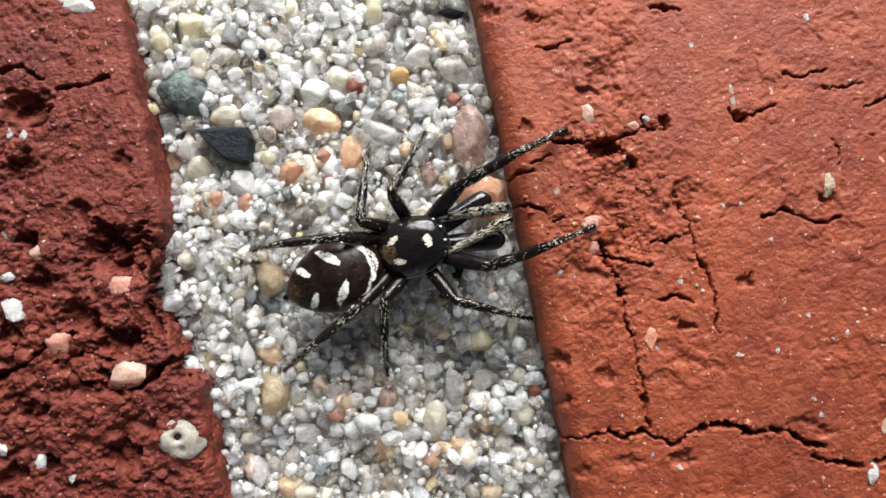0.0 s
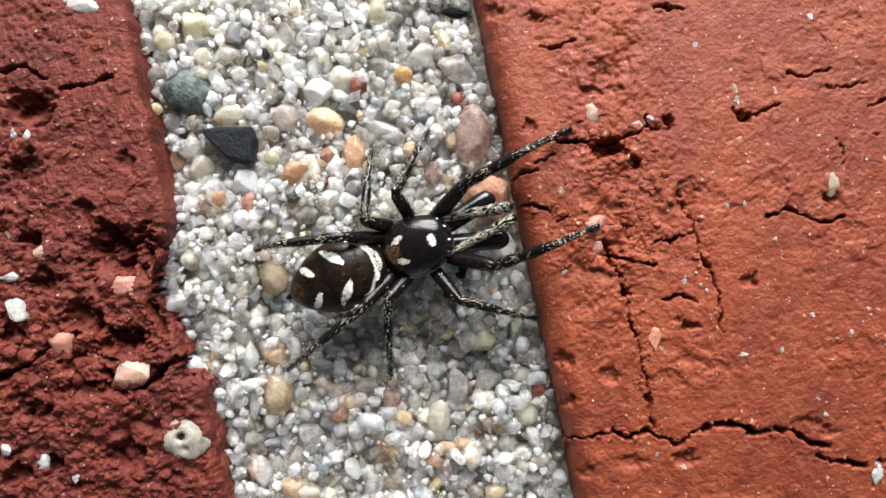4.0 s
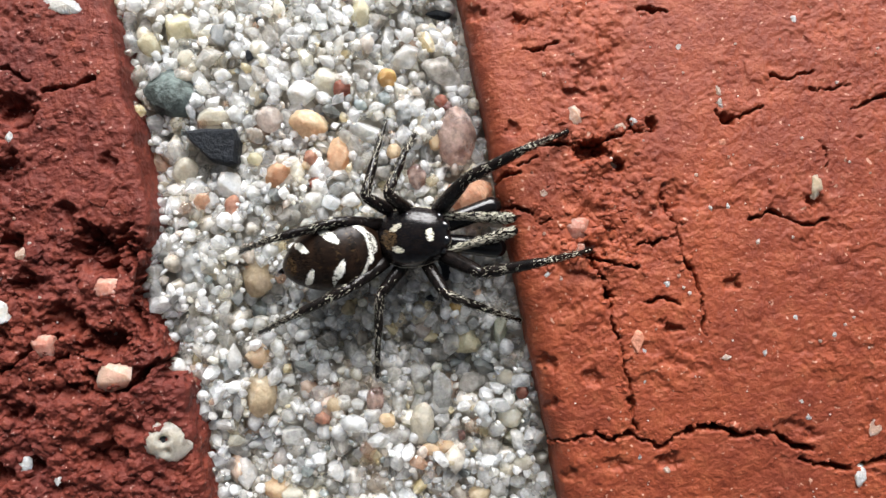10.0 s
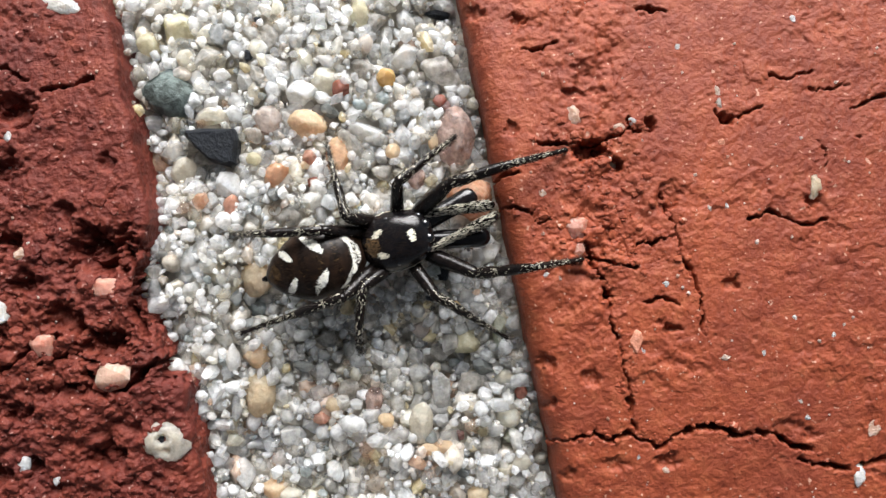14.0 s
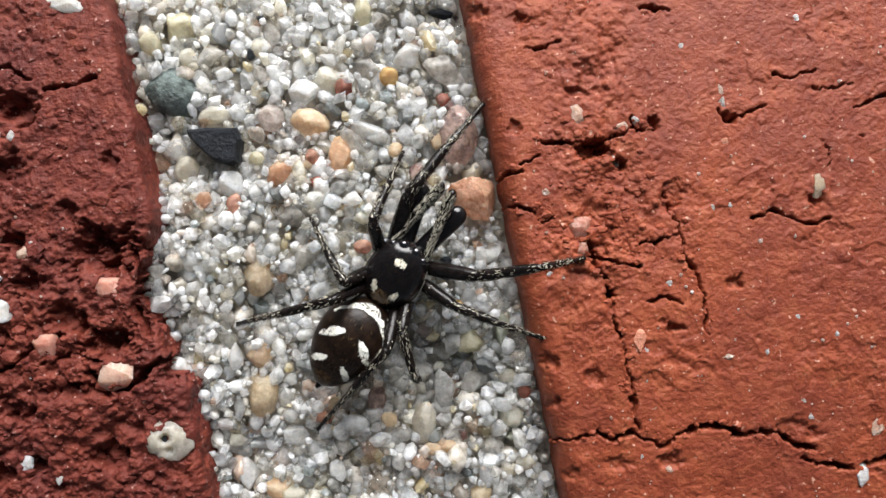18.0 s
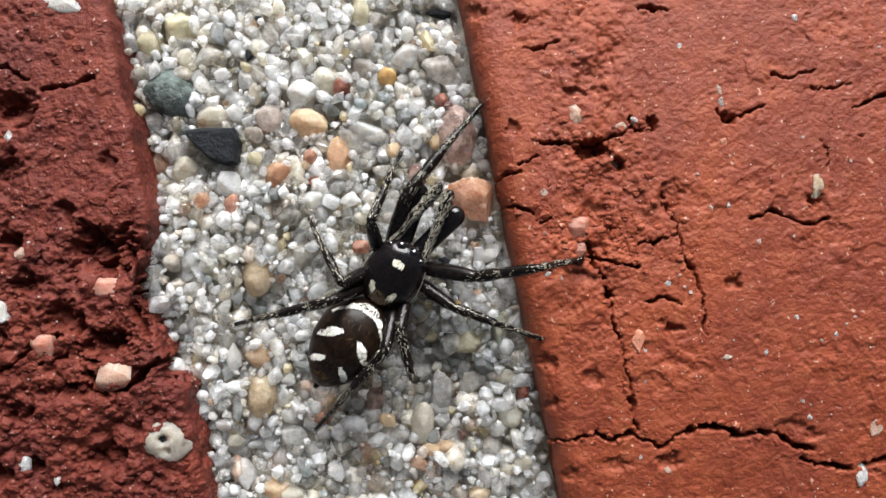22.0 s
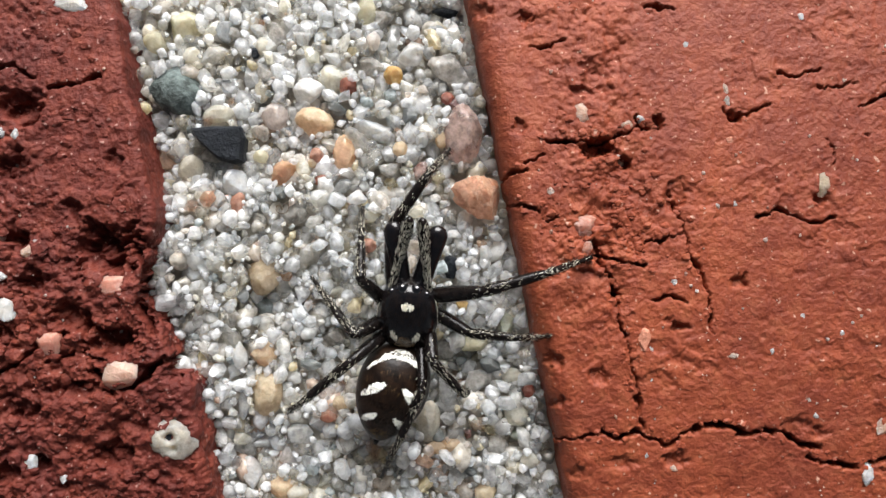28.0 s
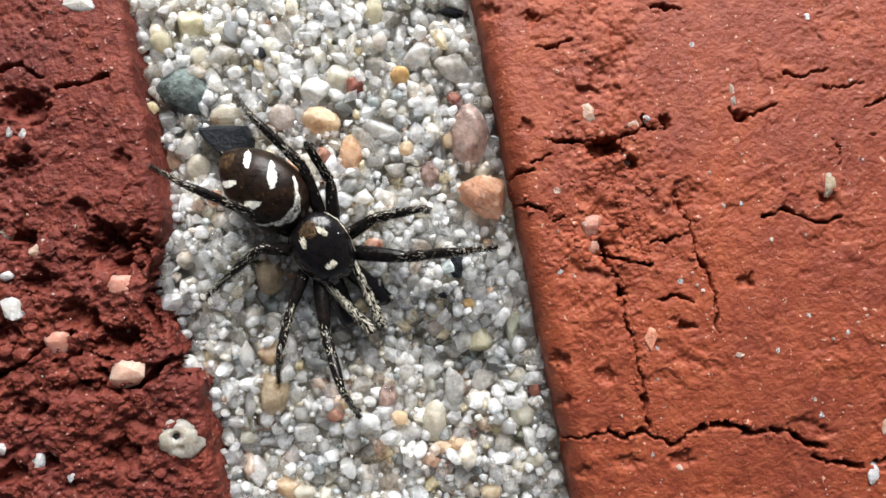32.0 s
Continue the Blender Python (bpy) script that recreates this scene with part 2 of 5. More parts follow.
def plain_material(name, a, b, scale, rough, spec=0.5, coat=0.0, bump=0.0, sheen=0.0):
    m, n, l, p = material(name)
    r = ramp(n, [(0.35, a), (0.65, b)])
    tex = noise_node(n, l, scale, 3, 0.65)
    l.new(tex.outputs[0], r.inputs[0])
    l.new(r.outputs[0], p.inputs["Base Color"])
    p.inputs["Roughness"].default_value, p.inputs["Specular IOR Level"].default_value = rough, spec
    p.inputs["Coat Weight"].default_value, p.inputs["Coat Roughness"].default_value = coat, 0.15
    p.inputs["Sheen Weight"].default_value = sheen
    if bump:
        bumped(n, l, p, noise_node(n, l, scale * 2.5, 3, 0.7).outputs[0], bump * MM, 0.8)
    return m


CUTICLE = plain_material("black_cuticle", (0.003, 0.0025, 0.0025), (0.010, 0.007, 0.006), 5000, 0.19, 0.22, 0.05, 0.015)
GLOSS_BLACK = plain_material("glossy_black_cuticle", (0.003, 0.003, 0.004), (0.008, 0.006, 0.006), 4000, 0.15, 0.32, 0.15, 0.008)
FUR_BROWN = plain_material("dark_brown_fur", (0.005, 0.0026, 0.0016), (0.021, 0.0105, 0.0056), 2600, 0.36, 0.22, 0.05, 0.015)
HAIR_DARK = plain_material("dark_hair", (0.002, 0.0015, 0.001), (0.009, 0.005, 0.003), 3000, 0.55, 0.1)
HAIR_PALE = plain_material("white_scale_hair", (0.84, 0.82, 0.72), (0.95, 0.94, 0.88), 5000, 0.5)
HAIR_CREAM = plain_material("cream_scale_hair", (0.78, 0.72, 0.54), (0.93, 0.90, 0.78), 5000, 0.5)
HAIR_LEG = plain_material("pale_leg_scale", (0.34, 0.31, 0.24), (0.66, 0.62, 0.50), 5000, 0.5)
HAIR_PALP = plain_material("cream_palp_hair", (0.50, 0.46, 0.36), (0.78, 0.74, 0.61), 5000, 0.5)
HAIR_RUST = plain_material("rusty_hair", (0.045, 0.024, 0.009), (0.13, 0.076, 0.031), 5000, 0.6, 0.25)
EYE = plain_material("black_eye_lens", (0.002, 0.002, 0.003), (0.004, 0.004, 0.005), 500, 0.05, 0.6, 1.0)


# ---- height noise ----
def lattice(i, j, seed):
    h = (i * 374761393 + j * 668265263 + seed * 974634777) & 0xFFFFFFFF
    h = ((h ^ (h >> 13)) * 1274126177) & 0xFFFFFFFF
    return ((h ^ (h >> 16)) & 0xFFFFFFFF) / 4294967295.0


def vnoise(x, y, seed=0):
    """Value noise, 0 to 1, on arrays."""
    i, j = np.floor(x).astype(np.int64), np.floor(y).astype(np.int64)
    f, g = x - i, y - j
    f, g = f * f * f * (f * (f * 6 - 15) + 10), g * g * g * (g * (g * 6 - 15) + 10)
    a, b = lattice(i, j, seed), lattice(i + 1, j, seed)
    c, d = lattice(i, j + 1, seed), lattice(i + 1, j + 1, seed)
    return (a * (1 - f) + b * f) * (1 - g) + (c * (1 - f) + d * f) * g


def fbm(x, y, scale, octaves, seed, gain=0.5):
    out, amp, total = 0.0, 1.0, 0.0
    for k in range(octaves):
        c, s = math.cos(0.6 * k), math.sin(0.6 * k)
        out = out + amp * (vnoise((x * c - y * s) / scale + 17.3 * k, (x * s + y * c) / scale - 9.1 * k, seed + k) - 0.5)
        total += amp
        amp *= gain
        scale *= 0.5
    return out / total


def cells(x, y, size, seed):
    """Distance to the nearest scattered point, in cells."""
    i, j = np.floor(x / size).astype(np.int64), np.floor(y / size).astype(np.int64)
    best = np.full(np.shape(x), 9.0)
    for a in (-1, 0, 1):
        for b in (-1, 0, 1):
            px = i + a + lattice(i + a, j + b, seed)
            py = j + b + lattice(i + a, j + b, seed + 77)
            best = np.minimum(best, np.hypot(x / size - px, y / size - py))
    return best


# ---- the plan, in millimetres ----
EYE_H = 27.0
STEP = 2 * EYE_H * math.tan(radians(30)) / 1568
JOINT_TURN = radians(11.5)
CU, SU = math.cos(JOINT_TURN), math.sin(JOINT_TURN)
EDGE_X, EDGE_Y = 2.72, 0.2
JOINT_W = 11.75
BRICK_H = 1.3


def shade_bow(y):
    """Dome added along the joint so that light falls off from +y to -y."""
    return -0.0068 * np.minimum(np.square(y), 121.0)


def spot(a, b, h=0.0):
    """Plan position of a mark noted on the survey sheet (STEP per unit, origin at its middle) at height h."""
    h = h + float(shade_bow((441 - b) * STEP))
    k = STEP * (EYE_H - h) / EYE_H
    return (a - 784) * k, (441 - b) * k


def to_uv(x, y):
    return (x - EDGE_X) * CU + (y - EDGE_Y) * SU, -(x - EDGE_X) * SU + (y - EDGE_Y) * CU


def to_xy(u, v):
    return EDGE_X + u * CU - v * SU, EDGE_Y + u * SU + v * CU


# where the broken edge of the dark brick runs, along the joint
EDGE_V = [spot(300, b)[1] for b in (882, 720, 600, 545, 535, 480, 430, 390, 330, 260, 100, 0)]
EDGE_OFF = [0.0, 0.06, 0.05, 0.2, -0.5, -0.6, -0.55, -0.9, -0.3, 0.0, 0.0, 0.0]


def left_edge(v):
    return -JOINT_W + np.interp(v, EDGE_V, EDGE_OFF) + 0.3 * fbm(v, v * 0 + 3.0, 1.1, 2, 51)


def right_edge(v):
    return 0.16 * fbm(v, v * 0 + 8.0, 1.2, 4, 61)


def ground_z(x, y):
    """Height of what a foot stands on."""
    u, v = to_uv(x, y)
    if u > 0:
        r = 0.8
        return float(shade_bow(y)) + BRICK_H - (r - math.sqrt(max(r * r - max(r - u, 0) ** 2, 0)))
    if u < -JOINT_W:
        return float(shade_bow(y)) + BRICK_H
    return float(shade_bow(y)) + 0.12


def carve(x, y, z, lines, wx, wy):
    """Cracks: each line is depth, half width and marks on the sheet."""
    for depth, half, pts in lines:
        pts = [spot(a, b, BRICK_H) for a, b in pts]
        ax, ay = np.array([p[0] for p in pts]), np.array([p[1] for p in pts])
        near = (x > ax.min() - 0.6) & (x < ax.max() + 0.6) & (y > ay.min() - 0.6) & (y < ay.max() + 0.6)
        qx, qy = x[near] + wx[near], y[near] + wy[near]
        d = np.full(qx.shape, 9.0)
        for k in range(len(pts) - 1):
            ex, ey = ax[k + 1] - ax[k], ay[k + 1] - ay[k]
            t = np.clip(((qx - ax[k]) * ex + (qy - ay[k]) * ey) / (ex * ex + ey * ey), 0, 1)
            d = np.minimum(d, np.hypot(qx - ax[k] - t * ex, qy - ay[k] - t * ey))
        half, vary = half * 0.72, 0.35 + 1.3 * vnoise(qx / 0.4, qy / 0.4, 91)
        z[near] -= depth * vary * np.exp(-(d / (half * vary)) ** 4)
    return z


def pit(x, y, z, marks, wx, wy):
    """Hollows: sheet mark, half sizes in mm, depth."""
    for a, b, rx, ry, depth in marks:
        cx, cy = spot(a, b, BRICK_H)
        near = (np.abs(x - cx) < 2.5 * rx + 0.3) & (np.abs(y - cy) < 2.5 * ry + 0.3)
        qx, qy = x[near] + 1.6 * wx[near], y[near] + 1.6 * wy[near]
        q = np.hypot((qx - cx) / rx, (qy - cy) / ry) + 1.3 * fbm(qx, qy, 0.6, 3, 95, 0.6)
        fill = np.clip((1.25 - q) / 0.8, 0, 1)
        z[near] -= depth * fill * fill * (3 - 2 * fill) * (0.55 + 0.9 * vnoise(qx / 0.3, qy / 0.3, 97))
    return z


def grid_mesh(name, xyz, smooth=True):
    """A sheet of quads from an n by m by 3 array in millimetres."""
    n, m = xyz.shape[:2]
    idx = np.arange(n * m).reshape(n, m)
    quads = np.stack([idx[:-1, :-1], idx[1:, :-1], idx[1:, 1:], idx[:-1, 1:]], -1).reshape(-1)
    me = bpy.data.meshes.new(name)
    me.vertices.add(n * m)
    me.vertices.foreach_set("co", (xyz * MM).reshape(-1).astype(np.float32))
    count = len(quads) // 4
    me.loops.add(len(quads))
    me.loops.foreach_set("vertex_index", quads.astype(np.int32))
    me.polygons.add(count)
    me.polygons.foreach_set("loop_start", np.arange(0, 4 * count, 4, dtype=np.int32))
    me.polygons.foreach_set("use_smooth", np.full(count, smooth))
    me.update()
    me.validate()
    return me


def spread(lo, hi, step, far_lo, far_hi):
    """Even steps from lo to hi, then wider and wider ones out to the far ends."""
    core = list(np.arange(lo, hi, step))
    out, d = [], step
    x = lo
    while x > far_lo:
        d *= 1.6
        x = max(x - d, far_lo)
        out.insert(0, x)
    x, d = hi, step
    tail = [hi]
    while x < far_hi:
        d *= 1.6
        x = min(x + d, far_hi)
        tail.append(x)
    return np.array(out + core + tail)


def brick_mesh(name, side, step, reach, radius, rough, coarse, seed, cracks, pits, holed, crumbs, fine):
    """A brick: worn top with rounded arris, its joint face and far sides."""
    v = spread(-11.7, 11.7, step, -107, 107)
    arc = radius * math.pi / 2
    s = spread(-1.6, reach, step, -66, 102)
    S, V = np.meshgrid(s, v, indexing="ij")
    a = np.clip(S / radius, 0, math.pi / 2)
    u = radius * (1 - np.cos(a)) + np.maximum(S - arc, 0)
    z = BRICK_H - radius + radius * np.sin(a) + np.minimum(S, 0)
    edge = right_edge(V) if side > 0 else left_edge(V)
    fade = np.exp(-np.maximum(u, 0) / 1.5)
    U = (u + edge * fade) if side > 0 else (-JOINT_W - u + (edge + JOINT_W) * fade)
    X, Y = to_xy(U, V)
    far = 1 - shade_bow(Y) / (EYE_H - BRICK_H)
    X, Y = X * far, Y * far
    top = np.sin(a)
    flat_x, flat_y = X, Y
    X, Y = to_xy(U + side * np.minimum(S, 0) * 0.9, V)
    X, Y = X * far, Y * far
    wx = 0.22 * fbm(X, Y, 0.5, 4, seed + 5) + 0.16 * fbm(X, Y, 0.15, 2, seed + 6)
    wy = 0.22 * fbm(X, Y, 0.5, 4, seed + 15) + 0.16 * fbm(X, Y, 0.15, 2, seed + 16)
    wild = coarse(X, Y)
    d = 0.35 * fbm(X, Y, 4.0, 3, seed) + np.minimum(wild, 1.0) * 0.34 * fbm(X + wx, Y + wy, 0.9, 4, seed + 20, 0.6) + fine * np.minimum(wild, 1.7) * fbm(X, Y, 0.2, 3, seed + 30, 0.75)
    holes = vnoise((X + wx) / 0.5, (Y + wy) / 0.42, seed + 41) * vnoise(X / 0.21, Y / 0.2, seed + 42)
    d -= np.minimum(wild, 1.2) * holed * np.clip((holes - 0.62) / 0.2, 0, 1)
    where = np.clip((vnoise(X / 2.6, Y / 1.9, seed + 50) - 0.42) / 0.3, 0, 1)
    crease = np.abs(fbm(X + 2 * wx, Y + 2 * wy, 1.1, 3, seed + 60, 0.6))
    d -= np.minimum(wild, 1.0) * 0.18 * where * np.clip(1 - crease / 0.022, 0, 1)
    lump = np.clip(wild - 0.95, 0, 1.3)
    crumb_a = cells(X + 1.6 * wx, Y + 1.6 * wy, 0.85, seed + 80)
    crumb_b = cells(X + 1.2 * wx, Y + 1.2 * wy, 0.36, seed + 83)
    d += lump * (0.55 * (0.3 - crumb_a ** 2) + 0.3 * (0.3 - crumb_b ** 2))
    d += crumbs * (0.3 - cells(X + wx, Y + wy, 0.24, seed + 86) ** 2)
    flake = fbm(X * 0.8 + wx, Y + wy, 0.55, 3, seed + 70, 0.55)
    d += np.minimum(wild, 1.0) * 0.11 * where * np.clip(flake / 0.06, -1, 1)
    d *= rough * (0.3 + 0.7 * np.clip(u / 0.9, 0, 1)) if side > 0 else rough * (0.6 + 0.4 * np.clip(u / 0.6, 0, 1))
    flat = np.zeros_like(d)
    X, Y = flat_x, flat_y
    flat = carve(X, Y, flat, cracks, wx, wy)
    flat = pit(X, Y, flat, pits, wx, wy)
    d = d + flat
    out = -side * np.cos(a) * d * 0.8
    X, Y, Z = X + out * CU, Y + out * SU, z + d * top + shade_bow(Y)
    return grid_mesh(name, np.stack([X, Y, Z], -1) if side > 0 else np.stack([X, Y, Z], -1)[::-1])


def blob(seed, level=1, rough=0.25, deep=(0.5, 0.85), cuts_n=14):
    """A rounded stone of unit radius as vertex and face arrays."""
    bm = bmesh.new()
    bmesh.ops.create_icosphere(bm, subdivisions=level, radius=1.0)
    rnd = random.Random(seed)
    cuts = [(Vector((rnd.gauss(0, 1), rnd.gauss(0, 1), rnd.gauss(0, 1))).normalized(), rnd.uniform(*deep)) for _ in range(cuts_n)]
    for q in bm.verts:
        p = q.co.normalized()
        k = 1.0 + rough * noise.noise(p * 1.3 + Vector((seed * 3.7, 0, 0)))
        for nrm, h in cuts:
            dd = p.dot(nrm)
            if dd * k > h:
                k = k + (h / dd - k) * 0.93
        if level == 2:
            k += 0.16 * noise.noise(p * 2.4 + Vector((seed, 2, 7)))
        if level > 2:
            k += 0.055 * noise.noise(p * 4.1 + Vector((seed, 2, 0))) + 0.04 * noise.noise(p * 9.0 + Vector((seed, 5, 0)))
        q.co = p * k * 1.18
    verts = np.array([q.co for q in bm.verts])
    faces = np.array([[q.index for q in f.verts] for f in bm.faces])
    bm.free()
    return verts, faces


def tri_mesh(name, verts, faces, smooth=True):
    me = bpy.data.meshes.new(name)
    me.vertices.add(len(verts))
    me.vertices.foreach_set("co", np.asarray(verts, dtype=np.float32).reshape(-1))
    me.loops.add(3 * len(faces))
    me.loops.foreach_set("vertex_index", np.asarray(faces, dtype=np.int32).reshape(-1))
    me.polygons.add(len(faces))
    me.polygons.foreach_set("loop_start", np.arange(0, 3 * len(faces), 3, dtype=np.int32))
    me.polygons.foreach_set("use_smooth", np.full(len(faces), smooth))
    me.update()
    return me


def child(name, data, parent, label=""):
    ob = new(name, data)
    ob.parent = parent
    return tagged(ob, label)


# ---- ground, bricks and mortar ----
ground_data = bpy.data.meshes.new("ground")
ground_data.from_pydata([(-900, -900, -0.067), (900, -900, -0.067), (900, 900, -0.067), (-900, 900, -0.067)], [], [(0, 1, 2, 3)])
ground_data.materials.append(SOIL)
tagged(new("ground", ground_data), "sandy soil bed under the brick paving", "ground", kind="structure")

pavement = tagged(new("pavement"), "red brick paving with a sandy mortar joint", "pavement", kind="structure")

EDGE_CRACKS = [
    (0.75, 0.085, [(999, 783), (1041, 777), (1074, 763), (1107, 777), (1134, 763), (1160, 773), (1190, 786), (1226, 763), (1265, 747), (1301, 753), (1331, 767), (1397, 763), (1426, 783), (1459, 790)]),
    (0.75, 0.08, [(1436, 809), (1476, 816), (1522, 826)]),
    (0.75, 0.11, [(1540, 822), (1562, 815), (1600, 800)]),
    (0.38, 0.05, [(1071, 454), (1084, 480), (1101, 513), (1107, 560), (1124, 612), (1137, 678), (1143, 730), (1153, 763)]),
    (0.3, 0.045, [(1229, 448), (1252, 480), (1268, 527), (1270, 592)]),
    (0.6, 0.06, [(972, 250), (1028, 250), (1061, 258), (1094, 247), (1140, 227), (1179, 220)]),
]
JOINT_CRACKS = [
    (0.45, 0.05, [(908, 360), (963, 370), (983, 394), (1004, 384)]),
    (0.5, 0.06, [(900, 322), (912, 305), (944, 303)]), (0.4, 0.045, [(939, 288), (973, 274)]), (0.55, 0.09, [(1062, 428), (1074, 462), (1104, 524)]),
    (0.5, 0.06, [(1065, 452), (1100, 462), (1151, 471)]), (0.55, 0.06, [(1137, 207), (1141, 231), (1180, 226)]), (0.4, 0.05, [(1199, 341), (1223, 408), (1238, 466), (1252, 485)]),
    (0.5, 0.05, [(946, 84), (982, 87), (1015, 72)]),
    (0.5, 0.05, [(1150, 14), (1190, 14), (1203, 18)]),
    (0.55, 0.055, [(1387, 128), (1416, 137), (1462, 122)]),
]
FAR_CRACKS = [
    (0.5, 0.05, [(1459, 151), (1495, 158), (1528, 148)]),
    (0.55, 0.06, [(1528, 187), (1579, 168), (1620, 160)]),
    (0.5, 0.06, [(1291, 197), (1314, 214), (1357, 197), (1374, 187)]),
    (0.6, 0.06, [(1351, 381), (1390, 372), (1436, 388), (1466, 395), (1490, 385)]),
    (0.4, 0.05, [(1471, 245), (1484, 265), (1488, 290)]),
    (0.4, 0.05, [(1150, 432), (1190, 425), (1222, 412)]),
    (0.35, 0.05, [(1165, 530), (1200, 522), (1228, 535)]),
]
RED_CRACKS = EDGE_CRACKS + JOINT_CRACKS + FAR_CRACKS
RED_PITS = [
    (1060, 262, 0.75, 0.34, 0.9), (1176, 217, 0.18, 0.16, 0.5), (1114, 289, 0.2, 0.2, 0.5), (1048, 122, 0.3, 0.25, 0.14), (1075, 112, 0.2, 0.2, 0.14),
    (1042, 161, 0.3, 0.26, 0.26), (1078, 158, 0.28, 0.18, 0.22), (930, 224, 0.25, 0.18, 0.3), (940, 33, 0.28, 0.2, 0.4), (860, 20, 0.4, 0.25, 0.4), (1324, 497, 0.34, 0.24, 0.5), (1203, 813, 0.45, 0.3, 0.6),
    (992, 636, 0.34, 0.24, 0.5), (1068, 668, 0.4, 0.26, 0.5), (1212, 578, 0.4, 0.12, 0.5), (1193, 566, 0.2, 0.12, 0.35)]
RED_PITS += [(1420, 753, 0.5, 0.4, 0.4),
    (1009, 714, 0.28, 0.2, 0.4), (1028, 839, 0.4, 0.3, 0.4), (1209, 349, 0.4, 0.5, 0.45), (1110, 816, 0.5, 0.3, 0.35), (1085, 395, 0.5, 0.9, 0.3), (1098, 330, 0.9, 0.7, 0.22), (1070, 450, 0.3, 0.5, 0.4), (1310, 205, 0.3, 0.25, 0.5),
    (1466, 350, 0.3, 0.2, 0.5), (1545, 239, 0.14, 0.2, 0.4), (1460, 760, 0.3, 0.3, 0.3)]
DARK_CRACKS = [
    (0.6, 0.14, [(-10, 670), (50, 640), (80, 610), (130, 590)]), (0.6, 0.12, [(180, 660), (240, 690), (300, 640), (340, 625)]), (0.5, 0.12, [(-10, 130), (40, 120), (75, 140)]),
    (0.45, 0.09, [(100, 155), (145, 150), (190, 138)]), (0.6, 0.15, [(240, 430), (270, 470), (260, 540), (290, 590)]), (0.5, 0.12, [(90, 640), (150, 625), (200, 640)])]
DARK_PITS = [
    (50, 190, 0.7, 0.6, 1.0), (30, 300, 0.5, 0.4, 0.8), (200, 440, 0.95, 0.75, 1.0), (215, 600, 0.8, 0.55, 0.9), (215, 805, 0.6, 0.55, 0.8), (140, 370, 0.25, 0.2, 0.5), (210, 288, 0.25, 0.3, 0.5),
    (95, 822, 0.4, 0.3, 0.6), (30, 840, 0.4, 0.3, 0.6), (75, 500, 0.5, 0.4, 0.6), (30, 420, 0.5, 0.4, 0.6), (285, 545, 0.4, 0.8, 0.6), (150, 690, 0.9, 0.3, 0.5), (330, 660, 0.4, 0.4, 0.5), (60, 730, 0.6, 0.35, 0.5), (20, 590, 0.4, 0.3, 0.7), (140, 560, 0.6, 0.4, 0.5)]
RED_PITS = RED_PITS[:3] + [(a, b, p, q, h * 0.45) for a, b, p, q, h in RED_PITS[3:]]
red_brick = child("brick", brick_mesh("red_brick", 1, 0.042, 17.5, 0.8, 0.36, lambda x, y: 0.6 + 1.35 * np.exp(-((x - 5.5) / 1.7) ** 2) / (1 + np.exp((-3.5 - y) / 0.8)), 300, RED_CRACKS, RED_PITS, 0.16, 0.08, 0.15), pavement, "orange-red fired clay brick, cracked and pitted")
red_brick.data.materials.append(BRICK_RED)
DARK_PITS = [(a, b, p * 1.1, q * 1.1, h * (0.95 if b > 390 else 0.6)) for a, b, p, q, h in DARK_PITS]
dark_brick = child("brick", brick_mesh("dark_brick", -1, 0.042, 10.5, 0.3, 0.52, lambda x, y: 0.45 + 1.85 / (1 + np.exp((y - 0.4) / 0.5)) + 0.7 * np.exp(-((x + 14.6) / 1.2) ** 2), 700, DARK_CRACKS, DARK_PITS, 0.05, 0.10, 0.22), pavement, "dark maroon brick with a rough broken face")
dark_brick.data.materials.append(BRICK_DARK)


# hollows in the sand: sheet mark, half sizes on the sheet, depth
HOLLOWS = [(790, 635, 150, 90, 0.75), (600, 600, 120, 70, 0.6), (450, 790, 60, 40, 0.6), (305, 235, 50, 40, 0.5), (775, 22, 45, 32, 0.7), (615, 228, 26, 26, 0.5),
           (890, 765, 60, 26, 0.5), (700, 335, 60, 40, 0.35), (300, 320, 34, 30, 0.4), (470, 540, 40, 30, 0.4)]


def hollow(x, y):
    out = shade_bow(y)
    for a, b, ra, rb, deep in HOLLOWS:
        cx, cy = spot(a, b)
        out = out - deep * np.exp(-((x - cx) / (ra * STEP)) ** 2 - ((y - cy) / (rb * STEP)) ** 2)
    return out


def mortar_height(x, y):
    return -0.75 + hollow(x, y) + 0.5 * fbm(x, y, 2.5, 3, 210) + 0.25 * fbm(x, y, 0.5, 3, 220)


mu = spread(-JOINT_W - 0.9, 0.9, 0.1, -JOINT_W - 1.0, 1.0)
mv = spread(-11.7, 11.7, 0.1, -107, 107)
MU, MV = np.meshgrid(mu, mv, indexing="ij")
MX, MY = to_xy(MU, MV)
mortar = child("mortar_joint", grid_mesh("mortar", np.stack([MX, MY, mortar_height(MX, MY)], -1)), pavement, "pale coarse sandy mortar joint")
mortar.data.materials.append(CEMENT)

